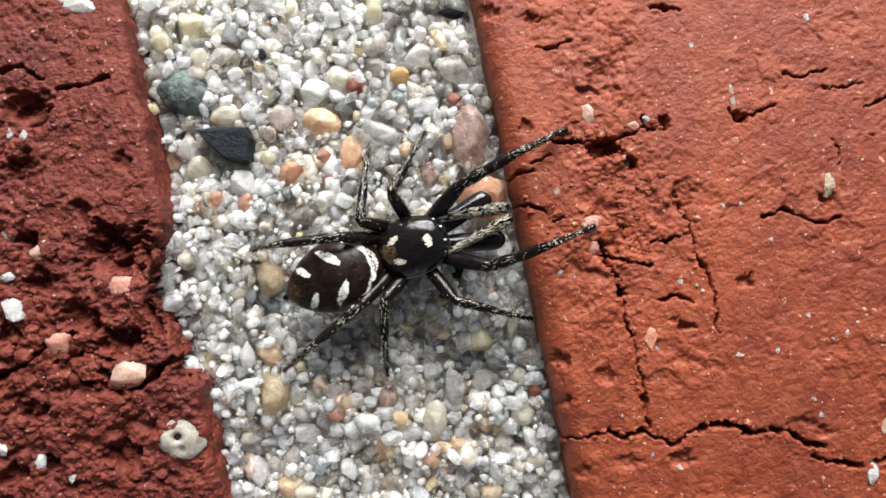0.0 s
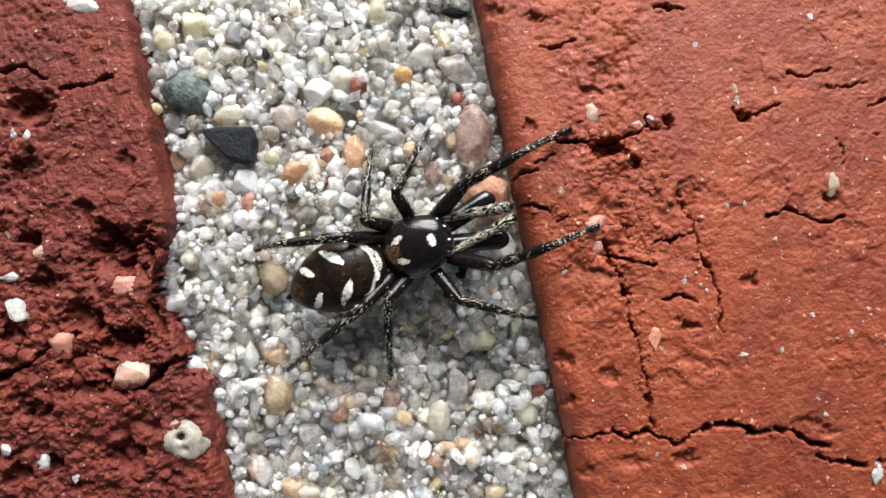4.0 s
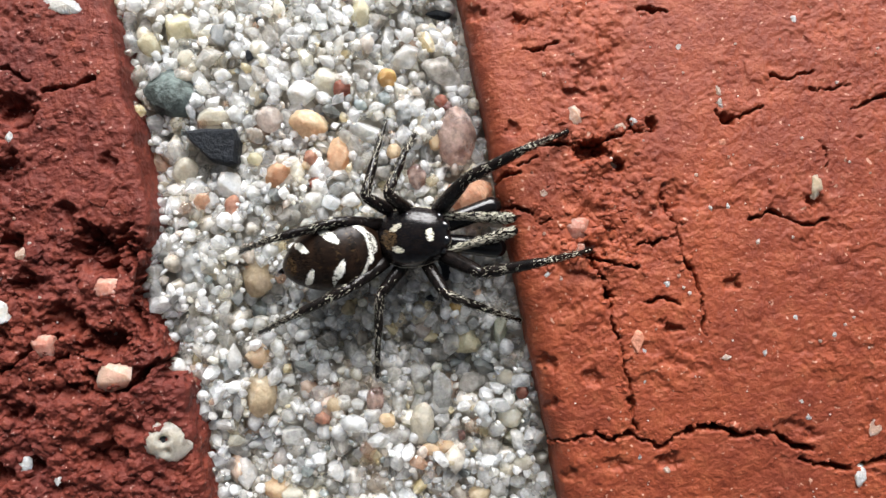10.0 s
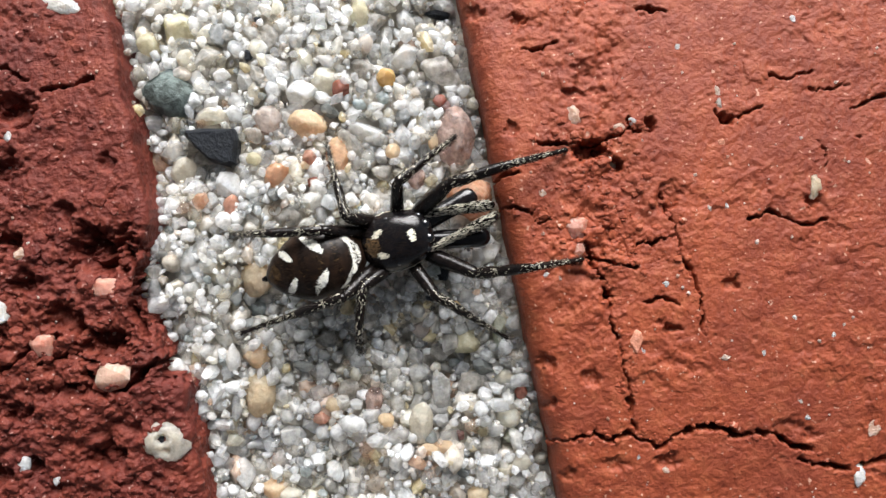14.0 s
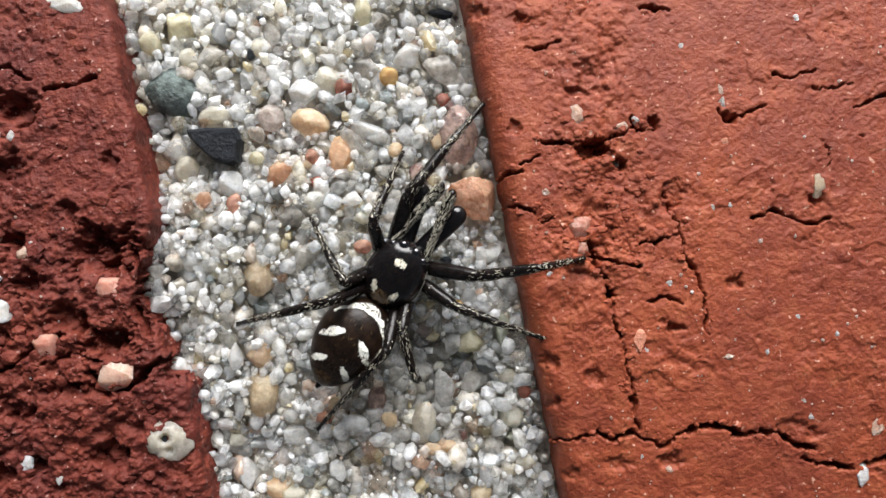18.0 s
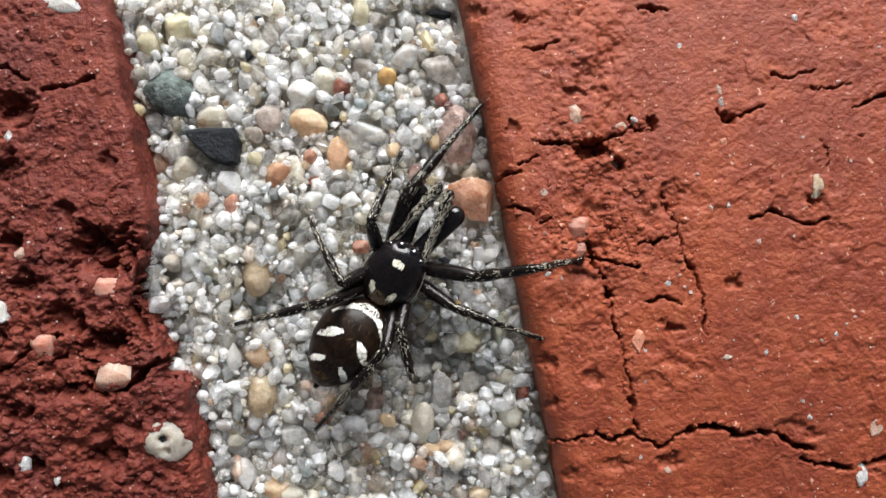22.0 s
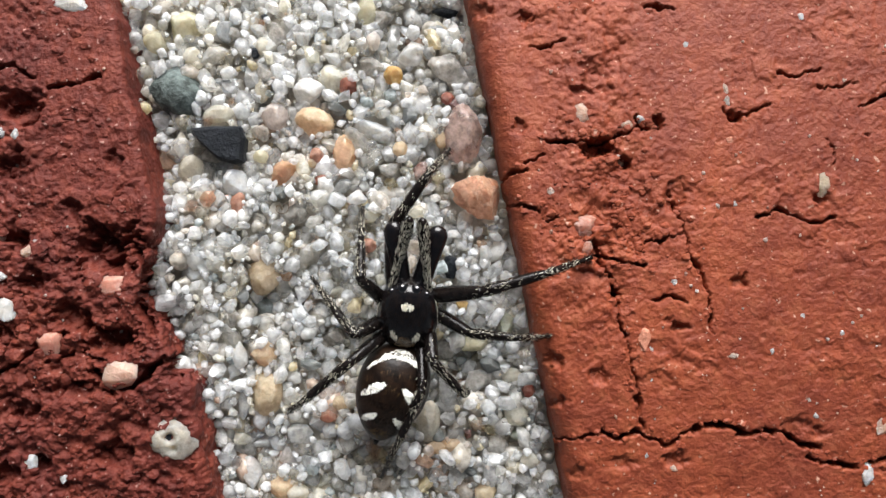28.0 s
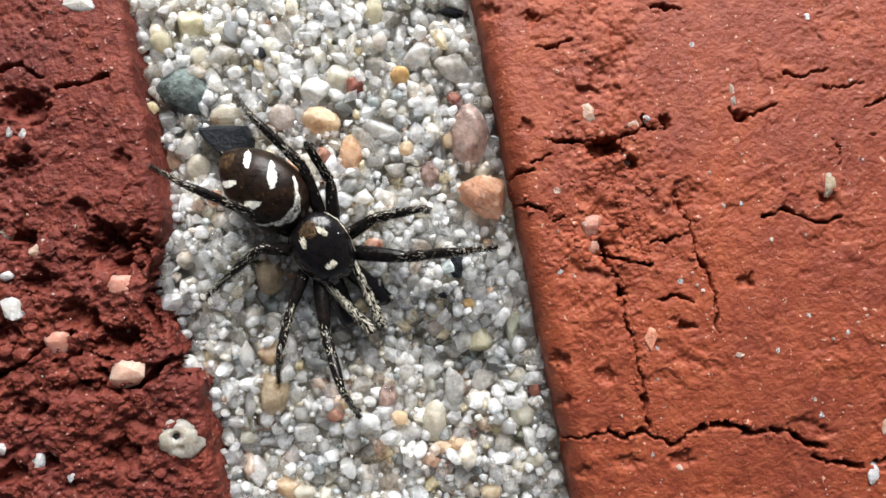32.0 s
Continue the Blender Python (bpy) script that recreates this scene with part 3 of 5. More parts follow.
# stones that stand out: sheet mark, half sizes on the sheet, tone
PEBBLES_A = [(322, 163, 50, 43, "green"), (400, 257, 52, 38, "black"), (482, 700, 27, 39, "tan"), (709, 133, 18, 17, "yellow"), (628, 153, 17, 17, "red"),
             (757, 184, 24, 18, "white"), (500, 207, 26, 23, "pink"), (567, 215, 33, 27, "peach"), (620, 273, 23, 32, "orange"), (515, 306, 27, 25, "orange"),
             (581, 320, 13, 12, "red"), (572, 275, 14, 15, "rust"), (352, 101, 16, 17, "cream"), (335, 45, 30, 33, "straw"), (285, 78, 24, 20, "straw")]
PEBBLES_B = [(832, 240, 32, 51, "brown"), (852, 349, 45, 53, "amber"), (800, 120, 42, 36, "smoke"), (550, 160, 34, 26, "white"), (672, 230, 36, 27, "white"),
             (475, 490, 28, 32, "tan"), (475, 628, 25, 22, "peach"), (453, 842, 31, 31, "white"), (592, 737, 16, 12, "rust"), (686, 707, 16, 26, "brown"),
             (948, 692, 11, 13, "red"), (805, 695, 26, 42, "grey"), (772, 750, 22, 36, "cream"), (852, 606, 28, 22, "straw"), (907, 580, 17, 32, "lime")]
PEBBLES_C = [(770, 583, 16, 18, "pink"), (640, 350, 20, 16, "white"), (812, 478, 13, 28, "black"), (830, 540, 12, 11, "yellow"), (555, 648, 24, 14, "blue"),
             (465, 97, 9, 13, "black"), (608, 193, 20, 20, "blue"), (510, 342, 14, 14, "blue"), (434, 360, 14, 22, "rust"), (662, 436, 16, 14, "rust"),
             (795, 250, 12, 15, "peach"), (720, 265, 14, 14, "peach"), (803, 176, 12, 12, "red"), (350, 480, 26, 30, "white"), (425, 325, 26, 30, "white"),
             (347, 296, 25, 26, "cream"), (615, 715, 14, 14, "tan"), (708, 742, 14, 14, "peach"), (925, 735, 22, 24, "cream")]
# the first, black entry is no stone: it paints the shade of a hollow
PEBBLES_D = [(800, 14, 30, 14, "black"), (545, 118, 22, 22, "white"), (485, 85, 18, 20, "white"), (420, 60, 24, 28, "smoke"), (470, 55, 18, 18, "grey"), (600, 105, 20, 16, "white"), (640, 60, 18, 15, "white"),
             (510, 865, 24, 22, "peach"), (540, 872, 22, 18, "cream"), (870, 872, 20, 14, "tan"), (812, 790, 20, 12, "peach"), (785, 770, 18, 14, "blue"),
             (880, 650, 26, 18, "blue"), (868, 676, 33, 27, "smoke"), (765, 660, 24, 30, "grey"), (735, 636, 14, 16, "white"), (700, 300, 30, 22, "smoke")]
PEBBLES_D += [(640, 620, 22, 24, "grey"), (895, 790, 26, 22, "smoke"), (440, 800, 22, 20, "grey"), (520, 375, 28, 22, "smoke"), (330, 240, 18, 16, "grey"), (908, 490, 16, 22, "grey"), (762, 310, 16, 24, "brown"),
             (840, 830, 20, 16, "blue"), (600, 600, 26, 20, "smoke"), (370, 470, 16, 20, "white"), (565, 290, 8, 10, "peach"), (705, 430, 12, 12, "white"), (870, 450, 14, 18, "white"), (815, 415, 16, 14, "white")]
PEBBLES_E = [(275, 45, 22, 34, "smoke"), (410, 60, 22, 30, "slate"), (478, 85, 16, 20, "cream"), (480, 32, 9, 7, "black"), (415, 130, 18, 18, "white"), (372, 135, 20, 18, "white"),
             (455, 140, 24, 22, "white"), (478, 130, 18, 25, "smoke"), (500, 60, 25, 25, "smoke"), (545, 70, 22, 20, "grey"), (400, 203, 28, 16, "cream"), (475, 235, 20, 20, "smoke"),
             (474, 278, 14, 12, "straw"), (600, 142, 26, 26, "cream"), (662, 148, 17, 18, "grey"), (740, 90, 30, 25, "white"), (665, 115, 25, 20, "smoke"), (690, 185, 22, 14, "grey")]
PEBBLES_F = [(735, 207, 15, 20, "slate"), (690, 240, 28, 20, "grey"), (775, 222, 14, 20, "grey"), (745, 58, 15, 18, "white"), (735, 25, 16, 20, "white"), (690, 30, 22, 22, "smoke"),
             (660, 20, 17, 24, "straw"), (672, 75, 13, 17, "pink"), (600, 60, 24, 24, "grey"), (580, 15, 14, 18, "white"), (780, 50, 20, 15, "slate"), (845, 158, 13, 13, "white"), (822, 166, 11, 10, "grey"),
             (400, 352, 17, 22, "grey"), (400, 392, 22, 24, "smoke"), (285, 372, 22, 20, "white"), (287, 408, 20, 18, "grey"), (337, 395, 11, 18, "white")]
PEBBLES_G = [(440, 527, 15, 20, "slate"), (540, 380, 28, 22, "smoke"), (470, 392, 20, 22, "smoke"), (460, 570, 13, 14, "blue"), (480, 322, 18, 10, "grey"), (425, 562, 20, 20, "smoke"),
             (413, 718, 18, 16, "grey"), (443, 720, 13, 28, "grey"), (437, 625, 16, 28, "white"), (540, 768, 28, 27, "grey"), (595, 765, 16, 20, "white"), (655, 715, 16, 14, "white"),
             (615, 830, 22, 22, "white"), (625, 788, 20, 24, "smoke"), (800, 628, 22, 26, "smoke"), (935, 775, 22, 24, "lime"), (978, 770, 14, 15, "white"), (985, 845, 20, 18, "white")]
PEBBLES_H = [(940, 852, 24, 24, "grey"), (845, 800, 17, 14, "slate"), (840, 770, 11, 13, "maroon"), (950, 815, 18, 14, "cream"), (735, 363, 16, 16, "white"), (665, 384, 16, 14, "cream"),
             (710, 384, 13, 12, "pink"), (756, 305, 17, 18, "maroon"), (868, 463, 14, 20, "white"), (888, 422, 14, 12, "white"), (785, 525, 11, 8, "black"), (700, 345, 30, 18, "smoke"),
             (918, 668, 18, 14, "cream"), (958, 615, 10, 18, "grey"), (785, 793, 18, 11, "peach"), (815, 185, 16, 12, "maroon"), (640, 690, 24, 22, "smoke")]
PEBBLE_LABEL = {
    "green": "rounded dark green-grey pebble in the sandy joint", "black": "near-black stone chip, or stand-in for a shaded hollow, in the joint", "tan": "translucent tan oval pebble among pale sand",
    "amber": "large faceted orange quartz pebble beside the red brick", "brown": "brownish pink rounded pebble among sand grains", "white": "milky white quartz pebble among sand grains",
    "smoke": "cloudy grey-brown quartz pebble among sand grains", "grey": "clear pale grey quartz pebble among sand grains", "straw": "pale straw-yellow pebble among sand grains",
    "cream": "cream-coloured rounded pebble among sand grains", "peach": "pale peach-orange pebble among sand grains", "orange": "glossy orange oval pebble among sand grains",
    "pink": "pale pink translucent pebble among sand grains", "blue": "dark blue-grey pebble among pale sand", "lime": "pale greenish quartz pebble beside the red brick",
    "slate": "striped dark grey slate chip among sand grains", "maroon": "small dark maroon stone chip in the sandy joint", "rust": "small rusty brown pebble among sand grains", "red": "small brick-red pebble among sand grains", "yellow": "small ochre yellow pebble among sand grains"}
TAKEN = []
for k, (a, b, ra, rb, tone_name) in enumerate(PEBBLES_A + PEBBLES_B + PEBBLES_C + PEBBLES_D + PEBBLES_E + PEBBLES_F + PEBBLES_G + PEBBLES_H):
    x, y = spot(a, b, 0.1)
    grow = 1.04 if tone_name == "amber" else 0.88 if tone_name in ("grey", "smoke", "blue") else 0.9
    rx, ry = ra * STEP * grow, rb * STEP * grow
    rz = min(rx, ry) * (0.75 if max(ra, rb) > 40 else 0.9)
    sharp = tone_name in ("amber", "black", "white", "smoke", "grey", "slate", "lime", "maroon", "blue")
    verts, faces = blob(900 + k, 4 if max(ra, rb) > 24 else 3, 0.12 if tone_name == "tan" else 0.3 if sharp else 0.16, (0.35, 0.7) if tone_name == "amber" else (0.4, 0.8) if sharp else (0.8, 0.97) if tone_name == "tan" else (0.68, 0.94))
    if tone_name == "black" and ra > 40:
        bm = bmesh.new()
        for px, py in ((-1.02, 0.8), (-0.95, 0.45), (-0.3, 0.92), (0.85, 0.92), (1.02, 0.3), (0.95, -0.9), (0.5, -1.0), (0.0, -0.82), (-0.6, -0.05)):
            for k2, pz in ((0.98, -0.8), (1.0, 0.2), (0.9, 0.75), (0.72, 0.95 - 0.15 * px)):
                bm.verts.new((px * k2, py * k2, pz))
        bmesh.ops.convex_hull(bm, input=bm.verts)
        bmesh.ops.triangulate(bm, faces=bm.faces)
        bm.verts.index_update()
        verts, faces = np.array([q.co for q in bm.verts]), np.array([[q.index for q in f.verts] for f in bm.faces])
        bm.free()
    me = tri_mesh("pebble", verts * np.array([rx, ry, rz]) * MM, faces, smooth=tone_name not in ("amber", "black") and (max(ra, rb) > 24 or not sharp))
    me.materials.append(PEBBLE_MAT[tone_name])
    ob = tagged(new("pebble", me), PEBBLE_LABEL[tone_name], "pebble", group="pebbles in the sandy joint")
    top = 0.16 + 0.14 * ((k * 37) % 10) / 10 + (0.3 if max(ra, rb) > 40 else 0) + (0.45 if tone_name == "amber" else 0)
    ob.location = (x * MM, y * MM, (top - rz + float(hollow(x, y))) * MM)
    TAKEN.append((x, y, rx, ry))

# loose packed sand: big grains first, small ones in the gaps
rnd = random.Random(5)
GRAINS = []
CELL = {}


def clear_of(x, y, r, slack, under):
    if not under:
        for px, py, rx, ry in TAKEN:
            if math.hypot((x - px) / (rx + r * 0.2), (y - py) / (ry + r * 0.2)) < 1:
                return False
    i, j = int(x // 1.0), int(y // 1.0)
    for a in (-1, 0, 1):
        for b in (-1, 0, 1):
            for px, py, pr in CELL.get((i + a, j + b), ()):
                if math.hypot(x - px, y - py) < (r + pr) * slack:
                    return False
    return True


DIPS = 1.0


def scatter(tries, lo, hi, slack, zlo, zhi, under=False):
    for _ in range(tries):
        r = lo + (hi - lo) * rnd.random() ** 2
        v = rnd.uniform(-11.6, 11.6)
        u = rnd.uniform(-JOINT_W - 1.2, 0.25)
        if u < float(left_edge(np.array(v))) - 0.1 or u > -0.12:
            continue
        x, y = to_xy(u, v)
        if clear_of(x, y, r, slack, under):
            GRAINS.append((x, y, rnd.uniform(zlo, zhi) - r * 0.6 - 0.55 * max(0.0, 1 + u / 0.7) + DIPS * float(fbm(np.array(x), np.array(y), 1.5, 2, 333)) + float(hollow(x, y)), r))
            CELL.setdefault((int(x // 1.0), int(y // 1.0)), []).append((x, y, r))


scatter(1500, 0.27, 0.42, 0.74, -0.12, 0.22)
scatter(9000, 0.18, 0.30, 0.68, -0.12, 0.3)
scatter(18000, 0.105, 0.18, 0.66, -0.18, 0.3)
scatter(9000, 0.07, 0.105, 0.7, -0.15, 0.3)
upper = len(GRAINS)
CELL.clear()
scatter(5000, 0.34, 0.62, 0.62, -0.42, -0.1, True)
LOWER = GRAINS[upper:]
del GRAINS[upper:]


def chip(seed, points, rough):
    """An angular grain of about unit radius: the hull of scattered points, as vertex and face arrays."""
    r = random.Random(seed)
    bm = bmesh.new()
    for i in range(points):
        z = 1 - 2 * (i + 0.5) / points
        t = 2.39996 * i + r.uniform(-0.5, 0.5)
        q = Vector((math.sqrt(1 - z * z) * math.cos(t), math.sqrt(1 - z * z) * math.sin(t), z)) + Vector((r.gauss(0, 1), r.gauss(0, 1), r.gauss(0, 1))) * rough
        bm.verts.new(q * r.uniform(1 - rough, 1 + 0.4 * rough))
    out = bmesh.ops.convex_hull(bm, input=bm.verts)
    spare = {g for key in ("geom_interior", "geom_unused") for g in out[key] if isinstance(g, bmesh.types.BMVert)}
    bmesh.ops.delete(bm, geom=list(spare), context="VERTS")
    bmesh.ops.triangulate(bm, faces=bm.faces)
    bm.verts.index_update()
    verts = np.array([q.co for q in bm.verts])
    faces = np.array([[q.index for q in f.verts] for f in bm.faces])
    bm.free()
    return verts, faces


# even ones are sharp chips, odd ones more worn
KINDS = [chip(k, 38, 0.2) if k % 2 == 0 else chip(k, 60, 0.1) if k % 4 == 1 else blob(k, 2, 0.4, (0.45, 0.85), 9) for k in range(20)]
COARSE = [chip(60 + k, 20, 0.2) if k % 2 == 0 else chip(60 + k, 34, 0.12) for k in range(20)]
GRAIN_MESH = []
for k, (verts, faces) in enumerate(KINDS):
    me = tri_mesh("sand_grain", verts * MM, faces, smooth=k % 4 == 1)
    me.materials.append(SAND_PIECE)
    GRAIN_MESH.append(me)


def grain_pose(g):
    q = Euler((rnd.uniform(0, 6.3), rnd.uniform(0, 6.3), rnd.uniform(0, 6.3)))
    sc = Vector((rnd.uniform(0.85, 1.5), rnd.uniform(0.68, 1.05), rnd.uniform(0.65, 1.0)))
    return Matrix.LocRotScale(Vector(g[:3]) * MM, q, sc * g[3])


GRAINS.sort(key=lambda g: (g[0] + 1.5) ** 2 + g[1] ** 2 - 30 * g[3])
for k, g in enumerate(GRAINS[:300]):
    ob = child("sand_grain", GRAIN_MESH[k % 20], mortar)
    ob.matrix_basis = grain_pose(g)
mass_v, mass_f, smooth_flags, base = [], [], [], 0
for k, g in enumerate(GRAINS[300:]):
    verts, faces = KINDS[k % 20] if g[3] > 0.2 else COARSE[k % 20]
    m = np.array(grain_pose(g))
    mass_v.append((verts * MM) @ m[:3, :3].T + m[:3, 3])
    mass_f.append(faces + base)
    smooth_flags.append(np.full(len(faces), k % 4 == 1))
    base += len(verts)
sand_data = tri_mesh("sand", np.concatenate(mass_v), np.concatenate(mass_f))
sand_data.polygons.foreach_set("use_smooth", np.concatenate(smooth_flags))
sand_data.materials.append(SAND_MASS)
tagged(child("sand", sand_data, mortar, "mixed pale quartz sand grains"), kind="stuff")
bed_v, bed_f, base = [], [], 0
for k, g in enumerate(LOWER):
    verts, faces = COARSE[k % 20]
    m = np.array(grain_pose(g))
    bed_v.append((verts * MM) @ m[:3, :3].T + m[:3, 3])
    bed_f.append(faces + base)
    base += len(verts)
bed_data = tri_mesh("sand_bed", np.concatenate(bed_v), np.concatenate(bed_f))
bed_data.materials.append(SAND_BED)
tagged(child("sand_bed", bed_data, mortar, "milky sand packed under the loose grains"), kind="stuff")

# stones fired into the bricks: sheet mark, half sizes, tone
IN_RED = [(1040, 204, 18, 22, "blush"), (1048, 402, 27, 22, "salmon"), (1467, 322, 12, 23, "tan"), (1295, 160, 7, 10, "blush"), (1297, 180, 7, 9, "cream"), (1224, 81, 5, 7, "chalk"), (1426, 32, 6, 6, "chalk"),
          (1310, 361, 8, 7, "chalk"), (1143, 211, 7, 7, "chalk"), (1303, 250, 8, 8, "rose"), (1150, 596, 18, 20, "rose"), (1050, 440, 14, 15, "salmon"), (1118, 225, 12, 9, "blush"), (1571, 755, 14, 14, "blush"),
          (1377, 619, 5, 6, "chalk"), (1453, 734, 6, 6, "chalk"), (1431, 558, 8, 6, "chalk"), (1167, 671, 5, 5, "chalk")]
IN_RED_B = [(1499, 589, 5, 7, "chalk"), (1308, 628, 10, 6, "blush"), (992, 482, 7, 6, "chalk"), (1545, 838, 14, 22, "chalk"), (1203, 499, 8, 6, "chalk"), (1114, 290, 7, 7, "chalk"),
            (1203, 828, 10, 6, "blush"), (1440, 706, 5, 5, "cream"), (1155, 805, 5, 5, "chalk"), (985, 340, 8, 7, "blush"), (1280, 365, 5, 5, "cream"), (1165, 618, 5, 6, "chalk")]
IN_DARK = [(135, 10, 38, 17, "chalk"), (105, 607, 29, 19, "salmon"), (228, 656, 38, 28, "blush"), (320, 778, 34, 30, "cream"), (314, 773, 8, 8, "black"), (213, 508, 24, 20, "salmon"), (28, 550, 22, 20, "chalk"), (10, 415, 13, 16, "blush"),
           (4, 795, 12, 12, "chalk"), (70, 820, 11, 16, "chalk"), (130, 845, 9, 8, "chalk"), (68, 448, 14, 12, "blush"), (12, 492, 14, 8, "chalk"), (18, 238, 6, 9, "chalk"), (45, 240, 8, 10, "chalk"), (340, 660, 5, 8, "chalk"), (290, 598, 12, 9, "rose")]


def face_points(host):
    co = np.empty(3 * len(host.data.vertices), dtype=np.float32)
    host.data.vertices.foreach_get("co", co)
    return co.reshape(-1, 3)


FACE = {ob: face_points(ob) for ob in (red_brick, dark_brick)}
for host, marks in ((red_brick, IN_RED + IN_RED_B), (dark_brick, IN_DARK)):
    for k, (a, b, ra, rb, tone_name) in enumerate(marks):
        x, y = spot(a, b, BRICK_H)
        rx, ry = ra * STEP, rb * STEP
        rz = min(rx, ry) * 0.55
        near = np.hypot(FACE[host][:, 0] - x * MM, FACE[host][:, 1] - y * MM) < max(rx, ry) * 0.8 * MM
        height = float(np.percentile(FACE[host][near, 2], 60)) / MM if near.any() else BRICK_H
        verts, faces = blob(40 + k, 4, 0.3, (0.8, 1.0), 10) if (a, b) == (320, 778) else chip(40 + k, 24, 0.2)
        if (a, b) == (320, 778):
            verts *= (1 + 0.5 * fbm(1.3 * verts[:, 0] + verts[:, 2], 1.3 * verts[:, 1] - verts[:, 2], 0.55, 4, 9, 0.65))[:, None]
            for hx, hy, wide, deep in ((-0.08, 0.2, 0.05, 1.3), (0.15, -0.45, 0.02, 0.7), (-0.5, -0.1, 0.012, 0.4)):
                verts[:, 2] -= deep * np.exp(-((verts[:, 0] - hx) ** 2 + (verts[:, 1] - hy) ** 2) / wide) * (verts[:, 2] > 0)
        me = tri_mesh("stone_inclusion", verts * np.array([rx, ry, rz]) * MM, faces, smooth=(a, b) == (320, 778))
        me.materials.append(PEBBLE_MAT[tone_name])
        ob = child("stone_inclusion", me, host)
        ob.location = (x * MM, y * MM, (height - rz * (0.55 if host is red_brick or tone_name == "cream" else 0.3)) * MM)

# fine light grit showing in both brick faces
for host, count, lo_u, hi_u in ((red_brick, 170, 0.8, 17.0), (dark_brick, 90, -JOINT_W - 10.0, -JOINT_W - 0.5)):
    co = FACE[host]
    uu, vv = to_uv(co[:, 0] / MM, co[:, 1] / MM)
    good = np.flatnonzero((uu > lo_u) & (uu < hi_u) & (np.abs(vv) < 11))
    picks = np.random.RandomState(count).choice(good, count, replace=False)
    gv, gf, base = [], [], 0
    for k, i in enumerate(picks):
        verts, faces = COARSE[k % 20]
        r = (0.025 + 0.05 * rnd.random() ** 3) * MM
        gv.append(verts * r + co[i])
        gf.append(faces + base)
        base += len(verts)
    me = tri_mesh("grit", np.concatenate(gv), np.concatenate(gf), smooth=False)
    me.materials.append(GRIT)
    tagged(child("grit", me, host, "tiny pale grit specks in the clay"), kind="stuff")

# broken crumbs lying in the cracks and the rough parts of both faces
rc = random.Random(77)
SITES_RED, SITES_DARK = [], []
for depth, half, pts in RED_CRACKS[:8]:
    for (a0, b0), (a1, b1) in zip(pts, pts[1:]):
        for _ in range(int(math.hypot(a1 - a0, b1 - b0) / 6)):
            q = rc.random()
            x, y = spot(a0 + (a1 - a0) * q, b0 + (b1 - b0) * q, BRICK_H)
            SITES_RED.append((x + rc.gauss(0, 0.2), y + rc.gauss(0, 0.2), 0.03 + 0.10 * rc.random() ** 2))
while len(SITES_RED) < 620:
    a, b = rc.gauss(1085, 55), rc.uniform(200, 480)
    if a > 960:
        SITES_RED.append((*spot(a, b, BRICK_H), 0.03 + 0.13 * rc.random() ** 2.5))
while len(SITES_DARK) < 430:
    a, b = rc.uniform(-20, 400), rc.uniform(400, 900) if rc.random() < 0.8 else rc.uniform(-10, 400)
    x, y = spot(a, b, BRICK_H)
    u, v = to_uv(x, y)
    if u < float(left_edge(np.array(v))) - 0.35:
        SITES_DARK.append((x, y, 0.06 + 0.2 * rc.random() ** 2.5))
for host, sites, mat in ((red_brick, SITES_RED, BRICK_RED), (dark_brick, SITES_DARK, BRICK_DARK)):
    co = FACE[host]
    uu, vv = to_uv(co[:, 0] / MM, co[:, 1] / MM)
    co = co[(np.abs(vv) < 12) & (co[:, 2] > 0.1 * MM)]
    cv, cf, base = [], [], 0
    for k, (x, y, r) in enumerate(sites):
        near = int(np.argmin((co[:, 0] - x * MM) ** 2 + (co[:, 1] - y * MM) ** 2))
        verts, faces = KINDS[k % 20] if r > 0.09 else COARSE[k % 20]
        turn = np.array(Euler((rc.uniform(0, 6), rc.uniform(0, 6), rc.uniform(0, 6))).to_matrix())
        cv.append((verts @ turn.T) * np.array([1.2, 1.0, 0.7]) * r * MM + co[near] + np.array([0, 0, -0.25 * r * MM]))
        cf.append(faces + base)
        base += len(verts)
    me = tri_mesh("crumbs", np.concatenate(cv), np.concatenate(cf), smooth=False)
    me.materials.append(mat)
    tagged(child("crumbs", me, host, "loose broken crumbs of the brick's own clay"), kind="stuff")

# a made-up curled strand in place of a striped crystal grain
loop_v, loop_f = [], []
cx, cy = spot(513, 374, 0.5)
turns, ring = 90, 5
for i in range(turns):
    t = i / turns
    a = t * 6.28 * 1.5
    px, py, pz = cx + (t - 0.5) * 0.34 + 0.15 * math.cos(a), cy + 0.16 * math.sin(a) + 0.1 * t, 0.5 + 0.06 * math.sin(a * 0.5)
    for j in range(ring):
        b = j / ring * 6.28
        loop_v.append(((px + 0.013 * math.cos(b) * math.cos(a)) * MM, (py + 0.013 * math.cos(b) * math.sin(a)) * MM, (pz + 0.013 * math.sin(b)) * MM))
for i in range(turns - 1):
    for j in range(ring):
        q = i * ring + j
        w = i * ring + (j + 1) % ring
        loop_f += [(q, w, w + ring), (q, w + ring, q + ring)]
me = tri_mesh("fibre_curl", np.array(loop_v), np.array(loop_f))
me.materials.append(HAIR_RUST)
tagged(new("fibre_curl", me), "tiny brown curl standing in for a striped crystal grain", "fibre")

